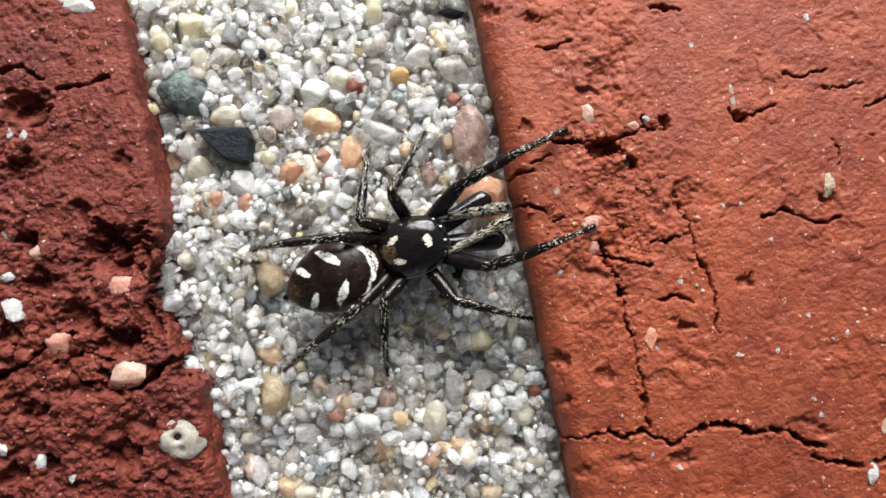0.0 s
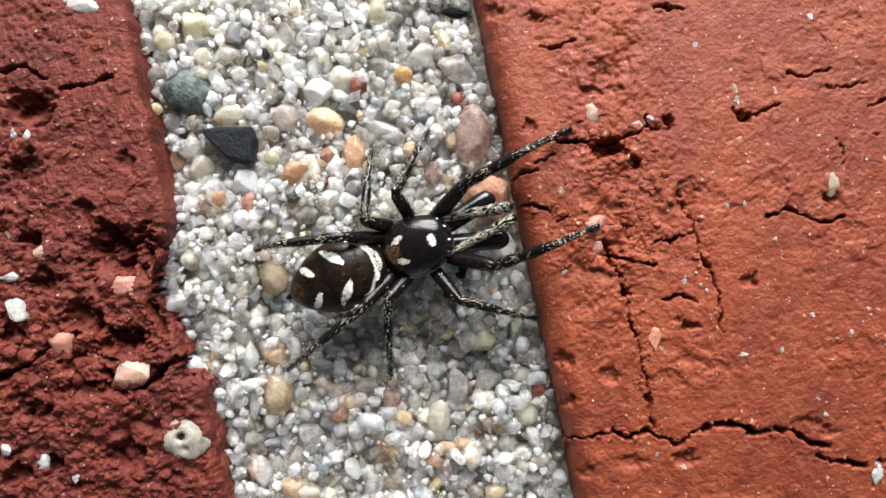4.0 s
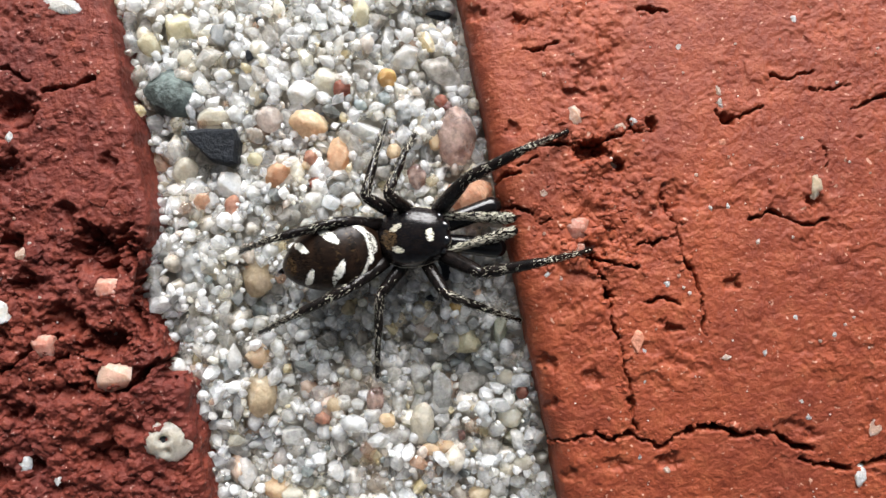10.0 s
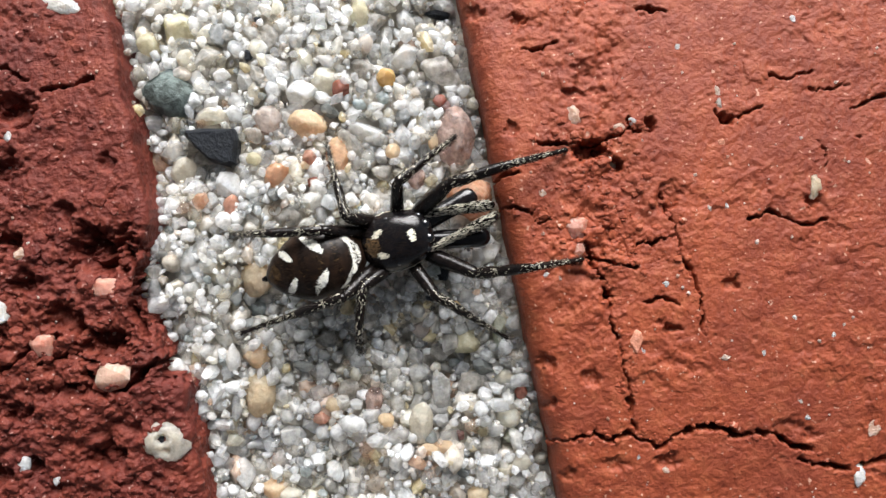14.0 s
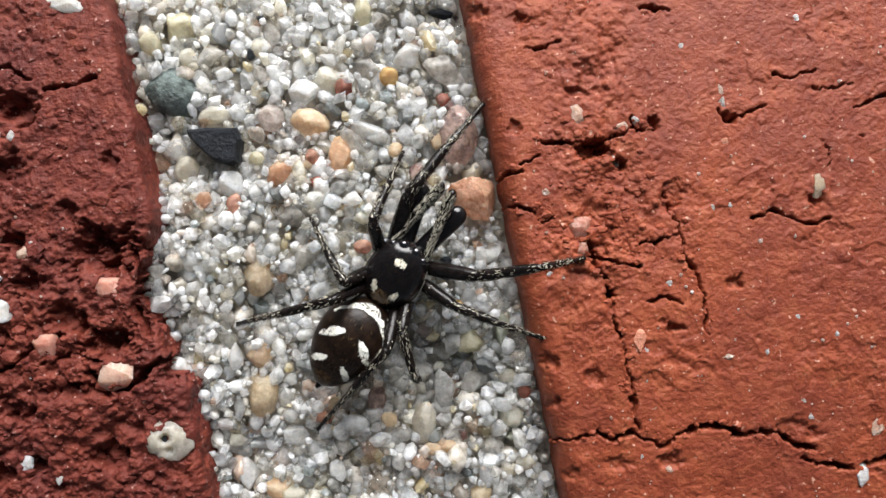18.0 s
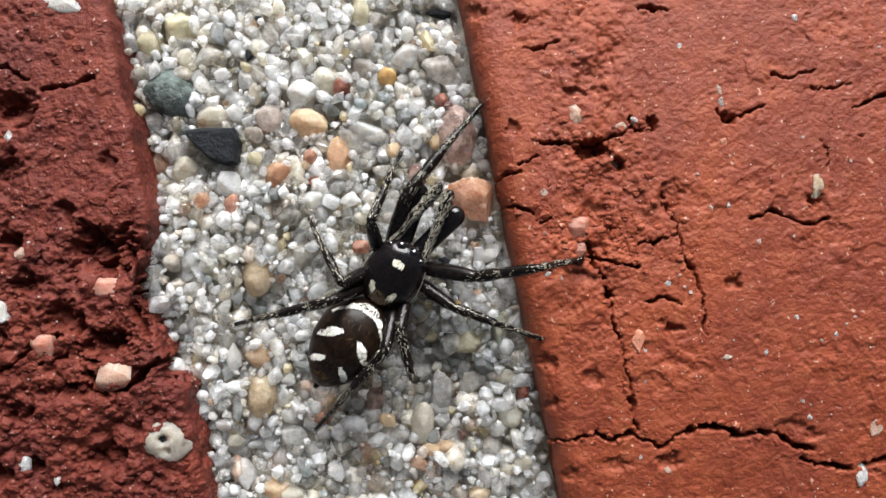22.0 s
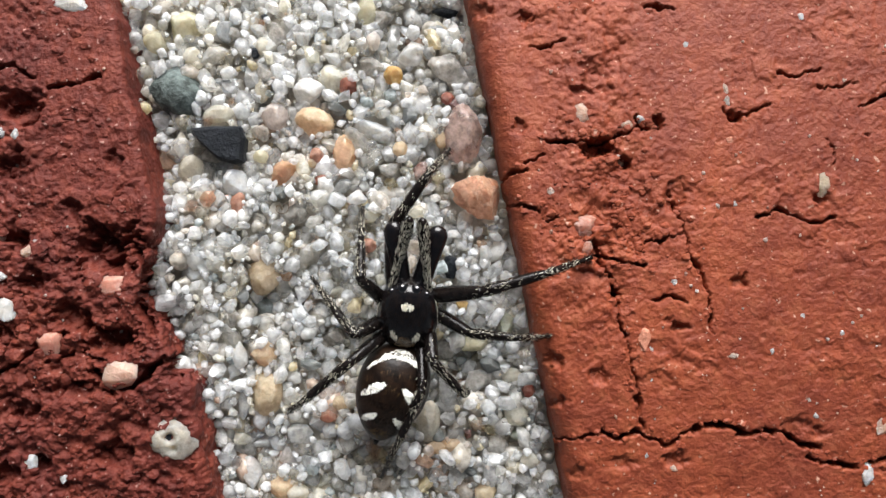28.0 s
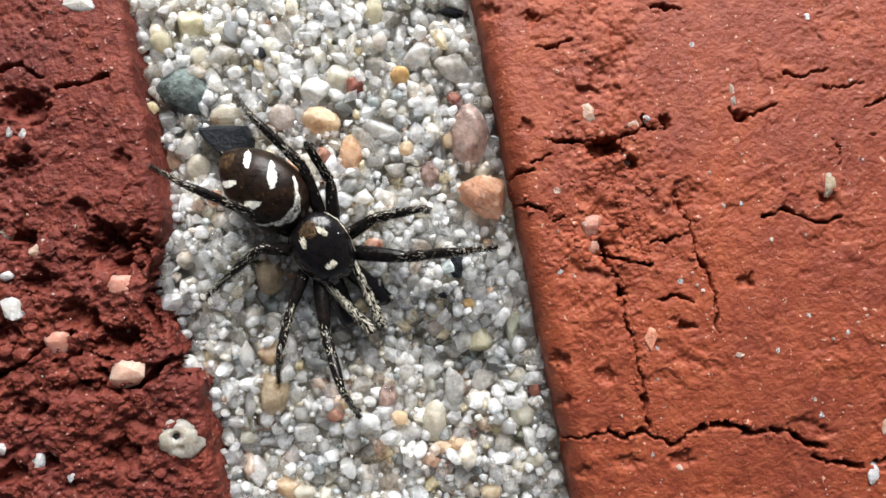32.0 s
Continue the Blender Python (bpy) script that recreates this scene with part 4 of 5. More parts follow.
# ---- the jumping spider; its own space has the waist at the origin, x forward, millimetres ----
def lathe(profile, n=14, squash=1.0, lift=None):
    """A round body along x: stations of x, radius. lift: z of the axis per station."""
    verts, faces = [], []
    for k, (x, r) in enumerate(profile):
        zc = lift[k] if lift else 0.0
        for i in range(n):
            t = 2 * math.pi * i / n
            verts.append((x, r * math.cos(t), zc + r * squash * math.sin(t)))
    rows = len(profile)
    for k in range(rows - 1):
        for i in range(n):
            a, b = k * n + i, k * n + (i + 1) % n
            faces.append((a, b, b + n, a + n))
    faces.append(tuple(range(n - 1, -1, -1)))
    faces.append(tuple(range((rows - 1) * n, rows * n)))
    return verts, faces


def joined(name, pieces, mats):
    """One mesh of several pieces: vertices, faces, material slot, smooth."""
    me = bpy.data.meshes.new(name)
    V, F, M, S = [], [], [], []
    for verts, faces, slot, smooth in pieces:
        base = len(V)
        V.extend([tuple(c * MM for c in q) for q in verts])
        F.extend([tuple(i + base for i in f) for f in faces])
        M.extend([slot] * len(faces))
        S.extend([smooth] * len(faces))
    me.from_pydata(V, [], F)
    me.polygons.foreach_set("material_index", M)
    me.polygons.foreach_set("use_smooth", S)
    for m in mats:
        me.materials.append(m)
    me.update()
    return me


def blades(roots, seedling, length, width, lean):
    """Flat tapering hairs: roots are (point, normal, lie direction)."""
    r = random.Random(seedling)
    verts, faces = [], []
    for p, nrm, lie in roots:
        p, nrm, lie = Vector(p), Vector(nrm).normalized(), Vector(lie)
        lie = (lie - nrm * lie.dot(nrm)).normalized()
        across = nrm.cross(lie)
        lie = (lie + across * r.gauss(0, 0.22)).normalized()
        across = nrm.cross(lie)
        ln, w = length * r.uniform(0.7, 1.3), width * r.uniform(0.7, 1.3)
        p0 = p + nrm * 0.004
        mid, tip = p0 + lie * ln * 0.55 + nrm * ln * lean * 0.7, p0 + lie * ln + nrm * ln * lean
        b = len(verts)
        verts += [p0 - across * w / 2, p0 + across * w / 2, mid + across * w / 2, mid - across * w / 2, tip]
        faces += [(b, b + 1, b + 2, b + 3), (b + 3, b + 2, b + 4)]
    return verts, faces


# cephalothorax: a high rounded box narrowing to the rear
CEPH = [(-0.06, 0.26, 0.95, 0.28), (0.06, 0.52, 0.98, 0.42), (0.28, 0.79, 1.02, 0.56), (0.6, 0.95, 1.06, 0.66), (1.0, 1.0, 1.08, 0.72), (1.4, 0.96, 1.08, 0.73), (1.75, 0.86, 1.08, 0.70), (2.02, 0.72, 1.07, 0.60), (2.2, 0.52, 1.05, 0.44), (2.28, 0.30, 1.03, 0.25)]
CEPH = [(x * 1.07, w * 1.05, z, h) for x, w, z, h in CEPH]


def shell(stations, n=28, power=2.25):
    """Super-elliptic body: stations of x, half width, axis height, half height."""
    verts, faces = [], []
    for x, w, zc, h in stations:
        for i in range(n):
            t = 2 * math.pi * i / n
            c, s = math.cos(t), math.sin(t)
            verts.append((x, w * math.copysign(abs(c) ** (2 / power), c), zc + h * math.copysign(abs(s) ** (2 / power), s)))
    rows = len(stations)
    for k in range(rows - 1):
        for i in range(n):
            a, b = k * n + i, k * n + (i + 1) % n
            faces.append((a, b, b + n, a + n))
    faces.append(tuple(range(n - 1, -1, -1)))
    faces.append(tuple(range((rows - 1) * n, rows * n)))
    return verts, faces


def finer(stations, steps):
    """Smooth stations between the given ones."""
    out = []
    for k in range(len(stations) - 1):
        p0, p1 = stations[max(k - 1, 0)], stations[k]
        p2, p3 = stations[k + 1], stations[min(k + 2, len(stations) - 1)]
        for j in range(steps):
            t = j / steps
            out.append(tuple(0.5 * (2 * b + (c - a) * t + (2 * a - 5 * b + 4 * c - d) * t * t + (3 * b - a - 3 * c + d) * t ** 3) for a, b, c, d in zip(p0, p1, p2, p3)))
    out.append(stations[-1])
    return out


def on_top(stations, x, y, power=2.25):
    """Point and normal on the upper side of a shell over x, y."""
    def z_at(x, y):
        k = 0
        while k < len(stations) - 2 and (stations[k + 1][0] - x) * (stations[-1][0] - stations[0][0]) < 0:
            k += 1
        a, b = stations[k], stations[k + 1]
        t = min(max((x - a[0]) / (b[0] - a[0]), 0), 1)
        w, zc, h = (a[i] + (b[i] - a[i]) * t for i in (1, 2, 3))
        q = min(abs(y) / w, 0.999)
        return zc + h * (1 - q ** power) ** (1 / power)
    e = 0.02
    nx, ny = (z_at(x - e, y) - z_at(x + e, y)) / (2 * e), (z_at(x, y - e) - z_at(x, y + e)) / (2 * e)
    return (x, y, z_at(x, y)), (nx, ny, 1.0)


spider = tagged(new("jumping_spider"), "black and white banded jumping spider with long dark jaws", "spider")
rs = random.Random(31)
CEPH_F = finer(CEPH, 3)
ceph_mesh = [(*shell(CEPH_F), 0, True)]
roots = []
for _ in range(600):
    x, y = rs.uniform(0.08, 2.1), rs.uniform(-0.78, 0.78)
    p, nrm = on_top(CEPH, x, y)
    if nrm[0] ** 2 + nrm[1] ** 2 < 9:
        roots.append((p, nrm, (-1, 0, 0)))
ceph_mesh.append((*blades(roots, 1, 0.10, 0.012, 0.15), 1, False))
cephalothorax = child("cephalothorax", joined("cephalothorax", ceph_mesh, [GLOSS_BLACK, HAIR_DARK]), spider, "glossy black rounded head and chest")


def patch(name, stations, host, where, count, mat, length, width, lie, label, seedling, power=2.25):
    """A patch of scale hairs: where(random) gives x, y."""
    r = random.Random(seedling)
    roots = []
    for _ in range(count):
        x, y = where(r)
        p, nrm = on_top(stations, x, y, power)
        roots.append((p, nrm, lie))
    return child(name, joined(name, [(*blades(roots, seedling, length, width, 0.12), 0, False)], [mat]), host, label)


def ellipse(cx, cy, rx, ry, turn=0.0):
    def where(r):
        while True:
            a, b = r.uniform(-1.15, 1.15), r.uniform(-1.15, 1.15)
            if a * a + b * b < r.uniform(0.45, 1.3):
                c, s = math.cos(turn), math.sin(turn)
                return cx + rx * a * c - ry * b * s, cy + rx * a * s + ry * b * c
    return where


patch("white_spot", CEPH, cephalothorax, ellipse(1.80, 0.0, 0.10, 0.21), 90, HAIR_CREAM, 0.11, 0.02, (-1, 0, 0), "white hair spot behind the eyes", 3)
for k, sgn in enumerate((1, -1)):
    patch("white_spot", CEPH, cephalothorax, ellipse(0.70, 0.37 * sgn, 0.20, 0.095, 0.5 * sgn), 90, HAIR_PALP, 0.11, 0.018, (-1, 0, 0), "white hair spot", 5 + k)
patch("rusty_patch", CEPH, cephalothorax, ellipse(0.42, 0.0, 0.28, 0.36), 200, HAIR_RUST, 0.10, 0.015, (-1, 0, 0), "brownish hair patch", 8)
for k, sgn in enumerate((1, -1)):
    patch("white_margin", CEPH, cephalothorax, lambda r, sgn=sgn: ((lambda x: (x, sgn * (0.965 * np.interp(x, [c[0] for c in CEPH], [c[1] for c in CEPH]))))(r.uniform(0.25, 1.9))), 150, HAIR_CREAM, 0.10, 0.014, (-1, 0, 0), "thin white side margin", 11 + k)
for x, y, z, r in ((2.26, 0.235, 1.44, 0.20), (2.12, 0.57, 1.42, 0.13), (1.07, 0.74, 1.52, 0.11), (1.6, 0.76, 1.45, 0.05)):
    for sgn in (1, -1):
        bm = bmesh.new()
        bmesh.ops.create_uvsphere(bm, u_segments=16, v_segments=10, radius=r * MM)
        for f in bm.faces:
            f.smooth = True
        me = bpy.data.meshes.new("eye")
        bm.to_mesh(me)
        bm.free()
        me.materials.append(EYE)
        child("eye", me, cephalothorax, "glossy black eye").location = (x * MM, y * sgn * MM, z * MM)

# long jaws and pale palps reach out in front
JAW = [(-0.25, 0.22), (0.1, 0.31), (0.5, 0.33), (1.0, 0.33), (1.5, 0.35), (1.9, 0.34), (2.12, 0.22), (2.2, 0.08)]
PALP = [(-0.25, 0.10), (0.2, 0.125), (1.0, 0.125), (1.15, 0.165), (1.55, 0.16), (1.65, 0.18), (2.1, 0.205), (2.4, 0.18), (2.55, 0.12), (2.62, 0.04)]
for sgn in (1, -1):
    jaw = child("chelicera", joined("chelicera", [(*lathe(finer(JAW, 3), 16, 0.8), 0, True)], [GLOSS_BLACK]), spider, "long shiny black jaw")
    jaw.matrix_basis = Matrix.LocRotScale(Vector((2.2, 0.30 * sgn, 0.92)) * MM, Euler((0, radians(8), radians(13.5 * sgn))), Vector((0.96, 1, 1)))
    fang = child("fang", joined("fang", [(*lathe([(0, 0.05), (0.4, 0.045), (0.9, 0.03), (1.3, 0.008)], 8), 0, True)], [CUTICLE]), jaw, "thin dark folded fang")
    fang.matrix_basis = Matrix.LocRotScale(Vector((2.0, -0.16 * sgn, -0.12)) * MM, Euler((0, 0, radians(180 + 4 * sgn))), None)
    roots = []
    for k in range(640):
        x = rs.uniform(-0.1, 2.45 if k < 430 else 2.55)
        r = np.interp(x, [p[0] for p in PALP], [p[1] for p in PALP])
        t = rs.uniform(0.1, 0.9) * math.pi
        roots.append(((x, r * math.cos(t), r * math.sin(t)), (0, math.cos(t), math.sin(t)), (1, 0, 0)))
    palp = child("palp", joined("palp", [(*lathe(finer(PALP, 2), 12), 0, True), (*blades(roots[:360], 41, 0.13, 0.024, 0.15), 1, False), (*blades(roots[430:], 43, 0.2, 0.014, 0.4), 2, False)], [CUTICLE, HAIR_PALP, HAIR_DARK]), spider, "black palp with cream hairs")
    palp.matrix_basis = Matrix.LocRotScale(Vector((2.1, 0.62 * sgn, 1.2)) * MM, Euler((0, radians(-3), radians(-9.5 * sgn))), None)

# abdomen: an egg with white chevrons, in its own space from the waist back
ABD = [(0.05, 0.22, 0.95, 0.2), (-0.1, 0.52, 1.05, 0.45), (-0.35, 0.86, 1.12, 0.64), (-0.75, 1.05, 1.18, 0.76), (-1.25, 1.12, 1.2, 0.82), (-1.8, 1.07, 1.18, 0.78), (-2.3, 0.90, 1.1, 0.67), (-2.75, 0.62, 1.0, 0.5), (-3.0, 0.40, 0.92, 0.36), (-3.15, 0.20, 0.88, 0.2)]
ABD = [(x * 1.08, w * 1.09, z + 0.06, h * 1.06) for x, w, z, h in ABD]
abd_mesh = [(*shell(finer(ABD, 3), 32, 2.1), 0, True)]
roots = []
for _ in range(5200):
    x, q = rs.uniform(-3.05, -0.08), rs.uniform(-0.985, 0.985)
    w = np.interp(-x, [-c[0] for c in ABD], [c[1] for c in ABD])
    p, nrm = on_top(ABD, x, q * w, 2.1)
    roots.append((p, nrm, (-1, 0, 0)))
abd_mesh.append((*blades(roots[2200:4500], 51, 0.12, 0.010, 0.08), 1, False))
abd_mesh.append((*blades(roots[4950:], 52, 0.11, 0.010, 0.08), 2, False))
abdomen = child("abdomen", joined("abdomen", abd_mesh, [FUR_BROWN, HAIR_DARK, HAIR_RUST]), spider, "furry dark brown oval abdomen")


def arc_band(r):
    t = r.uniform(-1, 1)
    return -0.19 - 0.7 * abs(t) ** 2.2 - r.uniform(-0.095, 0.095) * (1.3 - abs(t)), 0.98 * t


def band_where(r):
    while True:
        x, y = arc_band(r)
        w = np.interp(-x, [-c[0] for c in ABD], [c[1] for c in ABD])
        if abs(y) < w * 0.97:
            return x, y


patch("white_band", ABD, abdomen, band_where, 760, HAIR_PALE, 0.13, 0.022, (-1, 0, 0), "white hair band round the front", 61, 2.1)
for k, sgn in enumerate((1, -1)):
    patch("white_chevron", ABD, abdomen, ellipse(-1.45, 0.64 * sgn, 0.12, 0.44, 0.74 * sgn), 560, HAIR_PALE, 0.10, 0.022, (-1, 0, 0), "slanting white hair stripe", 71 + k, 2.1)
    patch("white_chevron", ABD, abdomen, ellipse(-2.45, 0.52 * sgn, 0.10, 0.31, 0.78 * sgn), 330, HAIR_PALE, 0.10, 0.022, (-1, 0, 0), "slanting white hair stripe", 75 + k, 2.1)
patch("rusty_tip", ABD, abdomen, ellipse(-3.0, 0.0, 0.22, 0.34), 150, HAIR_RUST, 0.10, 0.016, (-1, 0, 0), "rusty brown hair at the tip", 81, 2.1)
spin = child("spinneret", joined("spinneret", [(*lathe([(0, 0.12), (-0.15, 0.11), (-0.28, 0.06)], 10), 0, True)], [CUTICLE]), abdomen)
spin.location = (-3.35 * MM, 0, 0.9 * MM)

# legs: thigh, shin, foot; front to back
HIPS = [(1.8, 0.55), (1.35, 0.68), (0.9, 0.68), (0.45, 0.5)]
HIP_Z = 0.8
THIGH = [2.2, 1.75, 1.65, 2.05]
SHIN = [2.15, 1.6, 1.55, 2.2]
FOOT = [2.25, 1.7, 1.6, 2.3]
GIRTH = [0.25, 0.215, 0.215, 0.215]


def leg_piece(name, profile, slots, pale, dark, seedling, rings):
    """Tapered segment with scale hairs, dense pale rings at the joints."""
    r = random.Random(seedling)
    xs, rr = [p[0] for p in profile], [p[1] for p in profile]
    sets = ([], [])
    for k, count in enumerate((pale, dark)):
        for _ in range(count):
            if k == 0 and r.random() < 0.72:
                x = min(max(r.gauss(r.choice(rings), 0.11), xs[0]), xs[-1])
            else:
                x = r.uniform(xs[0], xs[-1])
            t = r.uniform(-0.15, 1.15) * math.pi
            q = np.interp(x, xs, rr)
            sets[k].append(((x, q * math.cos(t), q * math.sin(t)), (0, math.cos(t), math.sin(t)), (1, 0, 0)))
    return joined(name, [(*lathe(finer(profile, 2), 12), 0, True), (*blades(sets[0], seedling, 0.10, 0.013, 0.18), 1, False), (*blades(sets[1], seedling + 1, 0.16, 0.010, 0.5), 2, False)], slots)


LEGS = []
SLOTS = [CUTICLE, HAIR_LEG, HAIR_DARK]
for side in (1, -1):
    for k in range(4):
        g, a, b, c = GIRTH[k], THIGH[k], SHIN[k], FOOT[k]
        thigh = child("leg", leg_piece("thigh", [(0, g * 0.6), (0.15, g * 0.9), (a * 0.35, g * 1.1), (a * 0.8, g * 0.95), (a * 0.97, g * 0.75), (a + 0.06, g * 0.4)], SLOTS, 16, 150, 100 + k, [a * 0.9]), spider, "black leg flecked with pale scales")
        shin = child("shin", leg_piece("shin", [(-0.05, g * 0.4), (0.05, g * 0.78), (b * 0.28, g * 0.82), (b * 0.36, g * 0.7), (b * 0.65, g * 0.74), (b * 0.95, g * 0.55), (b + 0.03, g * 0.35)], SLOTS, 120, 170, 120 + k, [b * 0.05, b * 0.36, b * 0.9]), thigh)
        foot = child("foot", leg_piece("foot", [(-0.03, g * 0.3), (0.05, g * 0.5), (c * 0.5, g * 0.42), (c * 0.58, g * 0.36), (c * 0.9, g * 0.32), (c * 0.98, g * 0.36), (c, g * 0.15)], SLOTS, 110, 170, 140 + k, [c * 0.05, c * 0.35, c * 0.55]), thigh)
        LEGS.append((side, k, thigh, shin, foot))


# ---- how it moves ----
STANCES = []


def stance(t, body, *legs):
    """Seconds; waist x, y, heading of chest and of abdomen, pitch of the chest; per leg the knee's x, y and the foot's x, y."""
    STANCES.append((t, body, legs))


def at_time(t):
    """Body and legs at t, eased between two stances."""
    for (t0, b0, l0), (t1, b1, l1) in zip(STANCES, STANCES[1:]):
        if t0 <= t <= t1:
            q = (t - t0) / (t1 - t0)
            if t1 - t0 > 1.5:
                q = min(max((q - 0.3) / 0.4, 0), 1)
                q = q * q * (3 - 2 * q)
            mix = lambda a, b: tuple(x + (y - x) * q for x, y in zip(a, b))
            return mix(b0, b1), [mix(a, b) for a, b in zip(l0, l1)]
    return STANCES[-1][1:]


def along(p, q):
    """A pose at p whose x axis points to q, its z axis kept upward."""
    x = (q - p).normalized()
    y = Vector((0, 0, 1)).cross(x).normalized()
    return Matrix.Translation(p) @ Matrix((x, y, x.cross(y))).transposed().to_4x4()


WAIST = 0.95


def body_pose(body):
    """The spider's pose in metres: turned about its waist."""
    return pose(body[0] * MM, body[1] * MM, (WAIST - 0.14) * MM, 0, -body[4], body[2]) @ Matrix.Translation((0, 0, -WAIST * MM))


def leg_poses(body, side, k, kx, ky, fx, fy):
    """Poses of thigh, shin and foot in the spider's space, in metres."""
    back = body_pose(body).inverted()
    hip = (body_pose(body) @ Vector((HIPS[k][0] * MM, HIPS[k][1] * side * MM, HIP_Z * MM))) / MM
    toe = Vector((fx, fy, ground_z(fx, fy) + 0.04))
    flat = Vector((kx - hip.x, ky - hip.y, 0))
    reach = min(flat.length, THIGH[k] * 0.97)
    flat = flat.normalized() * reach
    rise = min(math.sqrt(THIGH[k] ** 2 - reach ** 2), 1.25)
    knee = hip + (flat + Vector((0, 0, rise))).normalized() * THIGH[k]
    span = toe - knee
    a, b = SHIN[k], FOOT[k]
    d = min(span.length, (a + b) * 0.995)
    d = max(d, abs(a - b) + 0.05)
    ca = (a * a + d * d - b * b) / (2 * a * d)
    x = span.normalized()
    up = (Vector((0, 0, 1)) - x * x.z).normalized()
    ankle = knee + (x * ca + up * math.sqrt(max(1 - ca * ca, 0))) * a
    return back @ along(hip * MM, knee * MM), back @ along(knee * MM, ankle * MM), back @ along(ankle * MM, toe * MM)


def motions():
    stance(0.0, (-2.13, -0.28, 19, 23, 2),
           (0.57, 2.09, 4.16, 4.04), (-1.68, 1.77, -0.63, 4.12), (-2.74, 0.91, -2.60, 3.72), (-3.12, 0.39, -6.72, 0.00),
           (1.59, -0.57, 5.08, 0.77), (0.39, -1.70, 3.13, -2.44), (-1.98, -1.74, -1.95, -4.47), (-2.75, -1.89, -5.59, -4.27))
    stance(3.5, (-2.13, -0.28, 19, 23, 2),
           (0.57, 2.09, 4.16, 4.04), (-1.68, 1.77, -0.63, 4.12), (-2.74, 0.91, -2.60, 3.72), (-3.12, 0.39, -6.72, 0.00),
           (1.59, -0.57, 5.08, 0.77), (0.39, -1.70, 3.13, -2.44), (-1.98, -1.74, -1.95, -4.47), (-2.75, -1.89, -5.59, -4.27))
    stance(5.5, (-1.69, 0.33, 7, 17, 2),
           (1.09, 2.22, 4.64, 4.02), (-1.31, 1.80, -0.53, 4.08), (-2.15, 1.80, -1.50, 4.76), (-3.02, 0.97, -6.61, -0.01),
           (1.59, -0.66, 5.43, 0.04), (0.54, -1.43, 3.16, -2.42), (-1.77, -1.62, -1.85, -4.52), (-2.56, -1.19, -5.98, -2.87))
    stance(11.6, (-1.69, 0.33, 7, 17, 2),
           (1.09, 2.22, 4.64, 4.02), (-1.31, 1.80, -0.53, 4.08), (-2.15, 1.80, -1.50, 4.76), (-3.02, 0.97, -6.61, -0.01),
           (1.59, -0.66, 5.43, 0.04), (0.54, -1.43, 3.16, -2.42), (-1.77, -1.62, -1.85, -4.52), (-2.56, -1.19, -5.98, -2.87))
    stance(12.0, (-1.92, 0.48, 1, 13, 2),
           (1.09, 2.13, 4.67, 4.04), (-0.66, 2.31, 1.33, 4.23), (-2.13, 2.04, -1.52, 4.72), (-3.06, 1.67, -6.63, 0.99),
           (1.46, -0.86, 5.16, -0.39), (0.17, -1.37, 2.51, -2.65), (-2.35, -0.91, -2.74, -3.44), (-2.87, -0.64, -6.44, -1.57))
    stance(12.5, (-2.00, 0.57, -0, 12, 2),
           (1.20, 2.27, 4.78, 3.73), (-0.61, 2.45, 1.20, 4.18), (-2.34, 1.88, -2.23, 4.42), (-3.04, 1.57, -6.71, 0.98),
           (1.75, -0.96, 5.17, -0.34), (0.28, -1.56, 2.62, -2.50), (-2.49, -1.01, -2.78, -3.24), (-3.04, -0.83, -6.91, -1.91))
    stance(13.0, (-2.05, 0.37, 6, 15, 2),
           (0.96, 2.21, 4.76, 3.33), (-0.88, 2.48, 1.33, 4.16), (-2.65, 1.47, -3.64, 3.92), (-2.96, 1.19, -6.63, 1.17),
           (1.74, -0.78, 5.25, -0.30), (0.36, -1.39, 2.80, -2.70), (-2.32, -1.11, -2.80, -3.25), (-3.05, -1.16, -6.92, -2.27))
    stance(13.3, (-2.05, 0.37, 6, 15, 2),
           (0.96, 2.21, 4.76, 3.33), (-0.88, 2.48, 1.33, 4.16), (-2.65, 1.47, -3.64, 3.92), (-2.96, 1.19, -6.63, 1.17),
           (1.74, -0.78, 5.25, -0.30), (0.36, -1.39, 2.80, -2.70), (-2.32, -1.11, -2.80, -3.25), (-3.05, -1.16, -6.92, -2.27))
    stance(14.0, (-2.18, 0.01, 17, 16, 2),
           (0.60, 2.11, 4.64, 3.39), (-1.00, 2.20, 1.20, 4.21), (-2.68, 1.09, -3.62, 3.91), (-3.27, 0.67, -6.95, 0.47),
           (1.62, -0.75, 5.17, -0.27), (0.24, -1.48, 2.77, -3.06), (-2.16, -1.21, -2.39, -3.55), (-2.71, -1.49, -6.66, -2.91))
    stance(14.2, (-2.15, -0.20, 22, 15, 3),
           (0.32, 2.20, 4.43, 3.27), (-1.06, 2.11, 1.15, 4.17), (-2.81, 0.91, -3.68, 3.85), (-3.37, 0.48, -6.96, 0.51),
           (1.52, -0.56, 5.12, -0.31), (0.23, -1.48, 2.77, -3.06), (-2.07, -1.49, -2.30, -4.04), (-2.53, -1.49, -6.07, -2.87))
    stance(14.5, (-2.06, -0.45, 38, 32, 5),
           (-0.11, 2.29, 3.77, 4.05), (-1.16, 2.10, 1.18, 4.20), (-2.97, 1.00, -3.63, 3.91), (-3.37, 0.08, -6.96, 0.51),
           (1.23, -0.47, 5.15, -0.27), (0.50, -1.48, 2.85, -3.06), (-1.81, -1.58, -2.05, -4.14), (-2.54, -2.22, -5.88, -4.28))
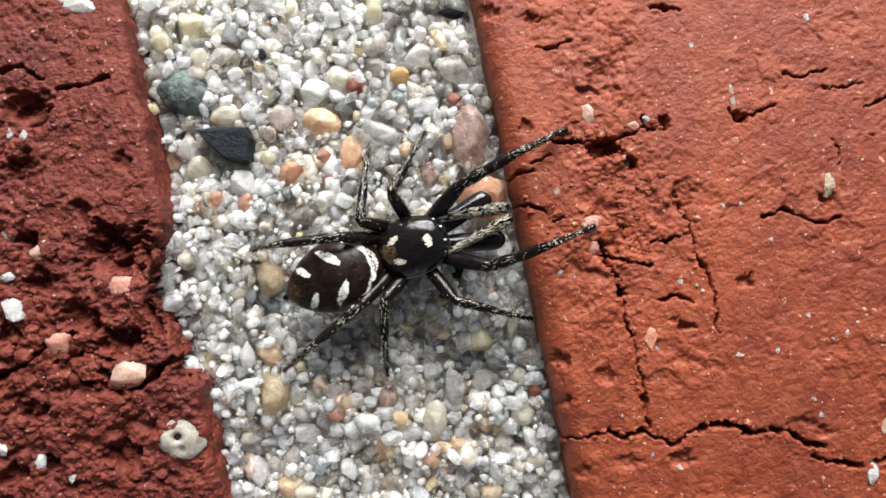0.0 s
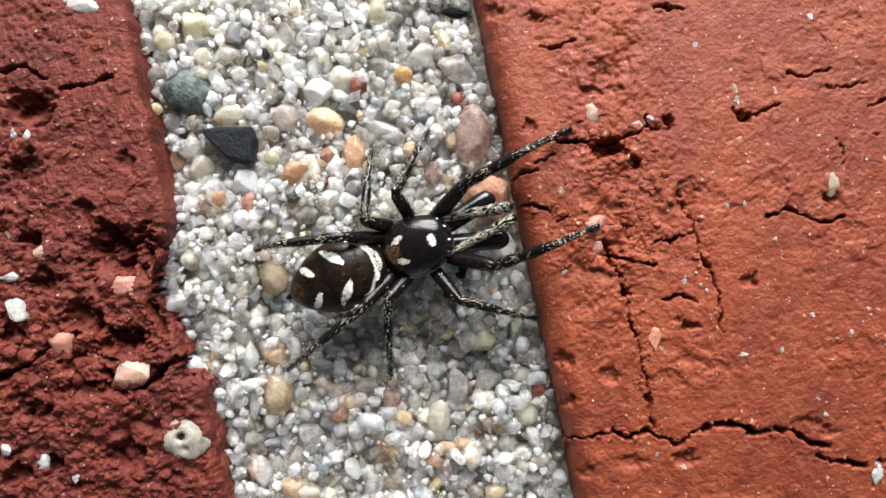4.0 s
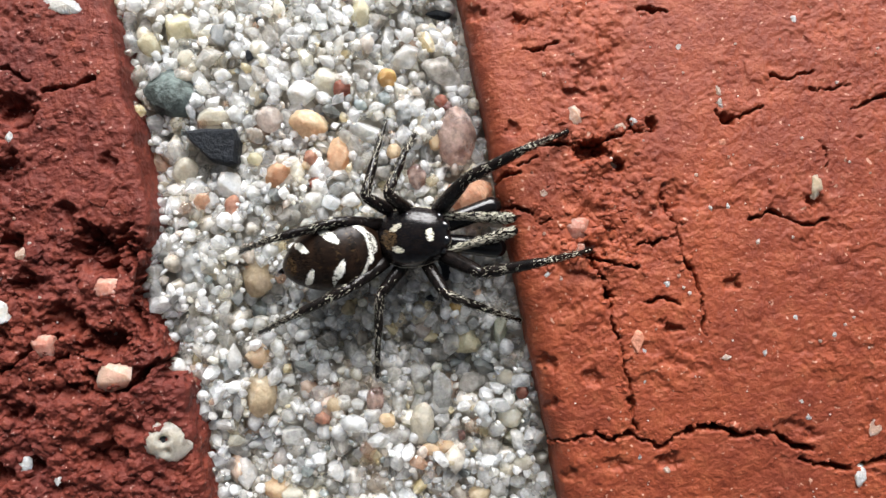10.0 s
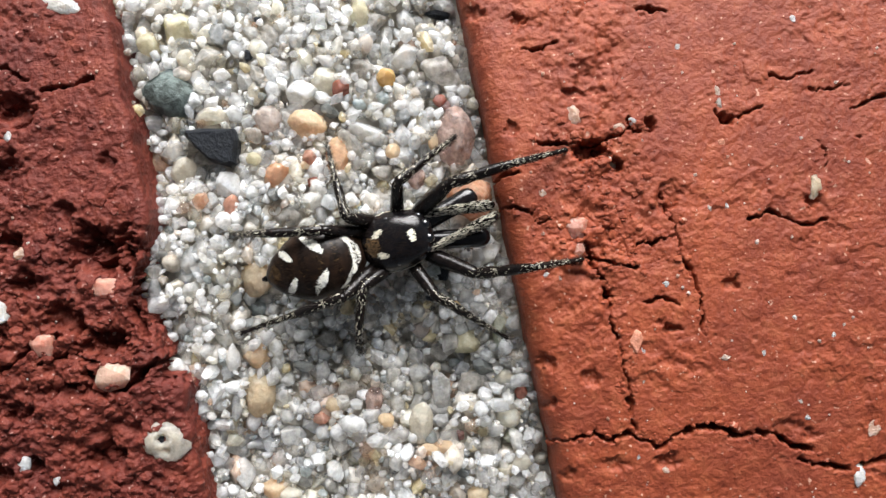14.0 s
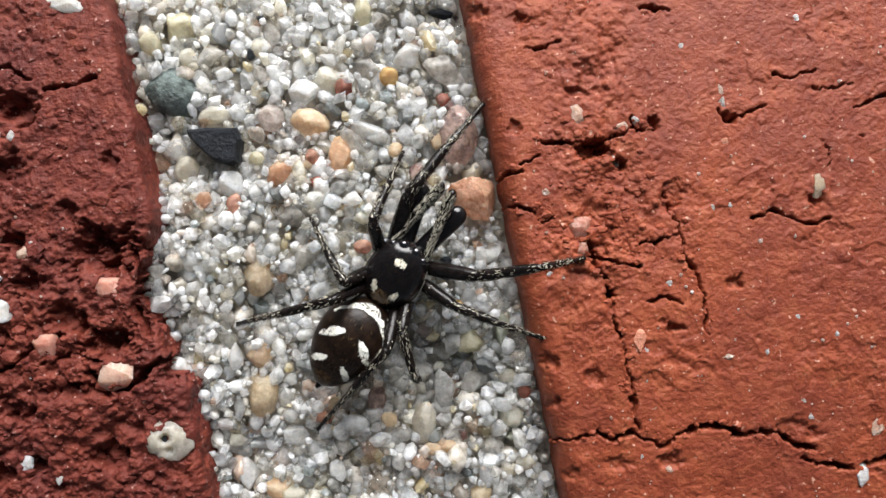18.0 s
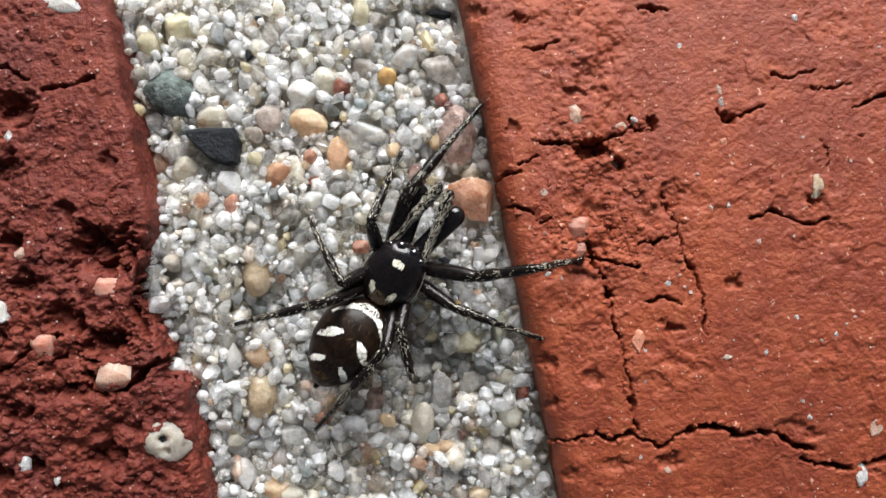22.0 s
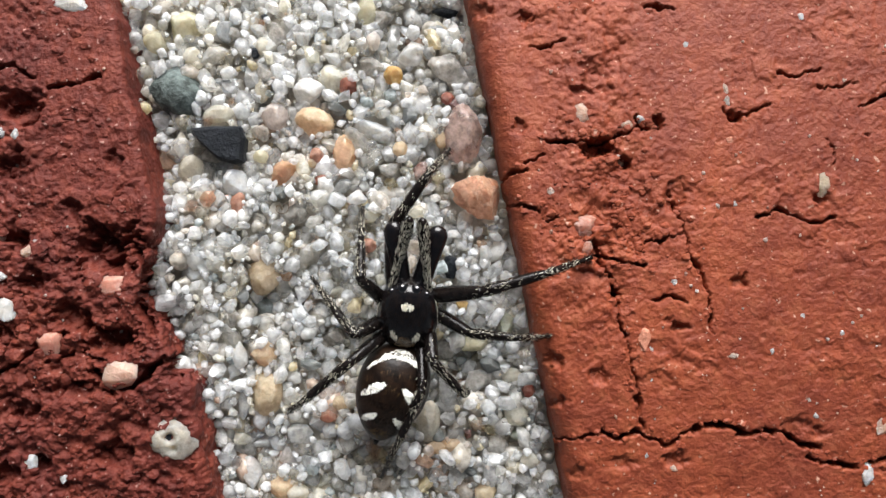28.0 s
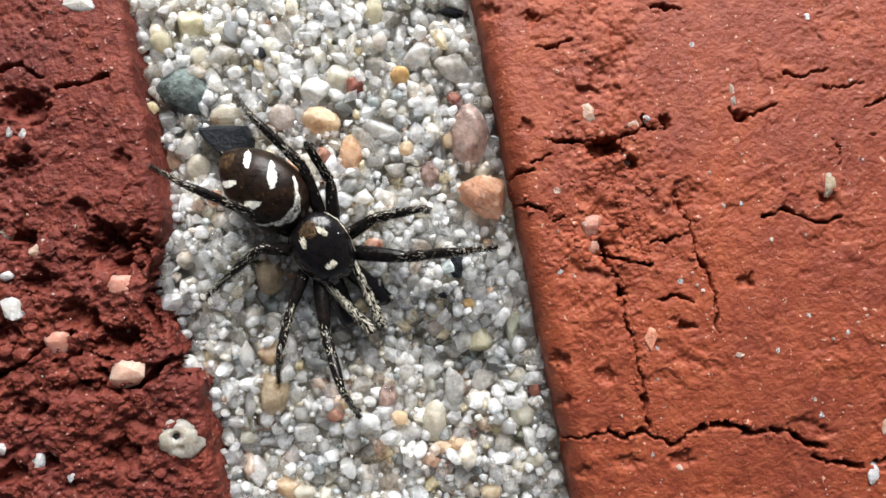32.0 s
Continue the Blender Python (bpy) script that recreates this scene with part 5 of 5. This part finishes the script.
    stance(16.5, (-1.82, -1.77, 58, 54, 11),
           (-0.72, 1.82, 1.78, 5.02), (-1.88, 0.90, -0.92, 3.64), (-2.77, -1.04, -4.30, 1.29), (-2.90, -1.50, -6.81, -2.58),
           (1.52, -0.85, 5.12, -0.28), (0.79, -1.86, 3.75, -2.97), (-0.96, -2.69, -0.47, -4.54), (-1.42, -3.24, -4.20, -6.50))
    stance(22.0, (-1.82, -1.77, 58, 54, 12),
           (-0.72, 1.82, 1.78, 5.02), (-1.88, 0.90, -0.92, 3.64), (-2.77, -1.04, -4.30, 1.29), (-2.90, -1.50, -6.81, -2.58),
           (1.52, -0.85, 5.12, -0.28), (0.79, -1.86, 3.75, -2.97), (-0.96, -2.69, -0.47, -4.54), (-1.42, -3.24, -4.20, -6.50))
    stance(22.5, (-1.60, -1.88, 61, 56, 12),
           (-0.72, 1.79, 1.75, 4.99), (-1.81, 1.06, -0.99, 3.62), (-2.74, -1.52, -4.85, 0.14), (-3.15, -2.16, -5.93, -3.19),
           (1.45, -0.87, 5.09, -0.30), (0.81, -1.88, 3.77, -3.03), (-0.88, -2.71, -0.40, -4.56), (-1.31, -3.36, -4.07, -6.82))
    stance(25.5, (-1.60, -1.88, 61, 56, 13),
           (-0.72, 1.79, 1.75, 4.99), (-1.81, 1.06, -0.99, 3.62), (-2.74, -1.52, -4.85, 0.14), (-3.15, -2.16, -5.93, -3.19),
           (1.45, -0.87, 5.09, -0.30), (0.81, -1.88, 3.77, -3.03), (-0.88, -2.71, -0.40, -4.56), (-1.31, -3.36, -4.07, -6.82))
    stance(27.5, (-1.05, -3.24, 84, 73, 22),
           (-1.46, 0.75, 0.48, 3.51), (-2.38, -1.00, -2.56, 1.54), (-2.60, -2.79, -4.42, -0.87), (-2.56, -3.49, -5.20, -5.72),
           (1.48, -1.36, 5.19, -0.27), (1.12, -2.74, 3.82, -2.92), (-0.08, -3.67, 1.08, -4.99), (-0.44, -4.59, -1.96, -8.13))
    stance(28.1, (-1.05, -3.24, 84, 73, 20),
           (-1.46, 0.75, 0.48, 3.51), (-2.38, -1.00, -2.56, 1.54), (-2.60, -2.79, -4.42, -0.87), (-2.56, -3.49, -5.20, -5.72),
           (1.48, -1.36, 5.19, -0.27), (1.12, -2.74, 3.82, -2.92), (-0.08, -3.67, 1.08, -4.99), (-0.44, -4.59, -1.96, -8.13))
    stance(28.5, (-1.29, -3.08, 64, 64, 19),
           (-1.09, 0.58, 0.49, 3.52), (-2.41, -0.53, -2.59, 1.56), (-2.69, -2.74, -4.39, -0.76), (-3.15, -3.66, -5.29, -5.68),
           (1.64, -1.91, 4.98, -0.36), (0.91, -3.20, 3.80, -2.96), (-0.66, -4.12, -0.13, -5.52), (-1.08, -4.68, -2.09, -8.13))
    stance(29.2, (-1.29, -3.08, 64, 64, 11),
           (-1.09, 0.58, 0.49, 3.52), (-2.41, -0.53, -2.59, 1.56), (-2.69, -2.74, -4.39, -0.76), (-3.15, -3.66, -5.29, -5.68),
           (1.64, -1.91, 4.98, -0.36), (0.91, -3.20, 3.80, -2.96), (-0.66, -4.12, -0.13, -5.52), (-1.08, -4.68, -2.09, -8.13))
    stance(29.4, (-3.31, -2.07, 10, 17, 3),
           (-1.25, 0.38, 0.61, 3.51), (-2.50, 0.20, -1.65, 2.27), (-3.74, -0.73, -5.57, 1.48), (-4.29, -0.91, -8.31, -0.54),
           (0.50, -2.84, 3.85, -2.59), (-0.88, -3.67, 1.89, -4.30), (-3.09, -3.58, -3.50, -5.29), (-3.73, -3.67, -4.87, -6.86))
    stance(29.8, (-3.31, -2.07, 10, 17, 2),
           (-1.25, 0.38, 0.61, 3.51), (-2.50, 0.20, -1.65, 2.27), (-3.74, -0.73, -5.57, 1.48), (-4.29, -0.91, -8.31, -0.54),
           (0.50, -2.84, 3.85, -2.59), (-0.88, -3.67, 1.89, -4.30), (-3.09, -3.58, -3.50, -5.29), (-3.73, -3.67, -4.87, -6.86))
    stance(30.0, (-3.89, -0.90, -8, 8, 0),
           (-1.42, 0.57, 1.62, 2.96), (-2.53, 0.93, -1.62, 2.57), (-4.04, 0.56, -5.06, 1.78), (-4.92, 0.56, -8.79, 1.22),
           (-0.68, -2.75, 2.90, -2.49), (-2.34, -3.12, -1.71, -3.92), (-3.91, -2.76, -3.97, -5.00), (-5.29, -2.39, -7.51, -3.63))
    stance(30.2, (-3.89, -0.90, -8, 8, 0),
           (-1.42, 0.57, 1.62, 2.96), (-2.53, 0.93, -1.62, 2.57), (-4.04, 0.56, -5.06, 1.78), (-4.92, 0.56, -8.79, 1.22),
           (-0.68, -2.75, 2.90, -2.49), (-2.34, -3.12, -1.71, -3.92), (-3.91, -2.76, -3.97, -5.00), (-5.29, -2.39, -7.51, -3.63))
    stance(30.4, (-4.44, -0.22, -23, -16, -2),
           (-1.27, 0.65, 2.13, 2.47), (-2.66, 1.39, -1.62, 2.56), (-4.04, 1.48, -5.14, 3.58), (-5.33, 1.39, -8.73, 1.18),
           (-1.55, -2.85, 1.78, -4.31), (-2.56, -3.12, -0.77, -4.41), (-4.96, -1.47, -6.37, -3.14), (-5.51, -1.01, -9.41, -0.69))
    stance(31.3, (-4.44, -0.22, -23, -16, -5),
           (-1.27, 0.65, 2.13, 2.47), (-2.66, 1.39, -1.62, 2.56), (-4.04, 1.48, -5.14, 3.58), (-5.33, 1.39, -8.73, 1.18),
           (-1.55, -2.85, 1.78, -4.31), (-2.56, -3.12, -0.77, -4.41), (-4.96, -1.47, -6.37, -3.14), (-5.51, -1.01, -9.41, -0.69))
    stance(31.4, (-4.44, 0.67, -45, -19, -8),
           (-1.00, 0.38, 2.27, 1.59), (-2.38, 1.21, -1.46, 2.76), (-3.76, 1.67, -5.20, 3.54), (-4.59, 2.13, -7.75, 3.83),
           (-1.64, -3.31, 1.10, -4.21), (-3.76, -2.57, -2.73, -4.90), (-5.33, -1.29, -6.07, -4.12), (-5.42, -0.14, -9.22, -0.59))
    stance(31.5, (-4.44, 0.67, -45, -19, -9),
           (-1.00, 0.38, 2.27, 1.59), (-2.38, 1.21, -1.46, 2.76), (-3.76, 1.67, -5.20, 3.54), (-4.59, 2.13, -7.75, 3.83),
           (-1.64, -3.31, 1.10, -4.21), (-3.76, -2.57, -2.73, -4.90), (-5.33, -1.29, -6.07, -4.12), (-5.42, -0.14, -9.22, -0.59))
    stance(31.9, (-4.44, 0.67, -45, -19, -11),
           (-1.00, 0.38, 2.27, 1.59), (-2.38, 1.21, -1.46, 2.76), (-3.76, 1.67, -5.20, 3.54), (-4.59, 2.13, -7.75, 3.83),
           (-1.64, -3.31, 1.10, -4.21), (-3.76, -2.57, -2.73, -4.90), (-5.33, -1.29, -6.07, -4.12), (-5.42, -0.14, -9.22, -0.59))
    stance(32.0, (-4.77, 1.03, -57, -38, -13),
           (-0.71, -0.34, 1.89, 0.04), (-2.28, 1.01, -0.47, 1.33), (-3.85, 2.57, -4.50, 3.43), (-4.68, 2.75, -7.26, 5.29),
           (-3.93, -3.52, -2.81, -6.10), (-5.23, -2.23, -5.76, -4.73), (-6.06, -0.02, -8.42, -1.89), (-6.34, 1.18, -9.81, 2.73))
    times = set()
    for (t0, b0, l0), (t1, b1, l1) in zip(STANCES, STANCES[1:]):
        times.update((t0, t1))
        if (b0, l0) != (b1, l1):
            lo, hi = (t0 + 0.28 * (t1 - t0), t1 - 0.28 * (t1 - t0)) if t1 - t0 > 1.5 else (t0, t1)
            times.update(round(lo + 0.1 * i, 1) for i in range(int((hi - lo) / 0.1) + 1))
    body_rows, abd_rows = [], []
    leg_rows = [([], [], []) for _ in LEGS]
    for t in sorted(times):
        body, legs = at_time(t)
        body_rows.append((t, body_pose(body)))
        abd_rows.append((t, pose(0, 0, WAIST * MM, 0, body[4] * 0.8, body[3] - body[2]) @ Matrix.Translation((0, 0, -WAIST * MM))))
        for (side, k, *_), leg, rows in zip(LEGS, legs, leg_rows):
            thigh, shin, foot = leg_poses(body, side, k, *leg)
            back = thigh.inverted()
            for row, m in zip(rows, (thigh, back @ shin, back @ foot)):
                row.append((t, m))
    walk(spider, body_rows)
    walk(abdomen, abd_rows)
    for (side, k, thigh, shin, foot), rows in zip(LEGS, leg_rows):
        walk(thigh, rows[0])
        walk(shin, rows[1])
        walk(foot, rows[2])


motions()
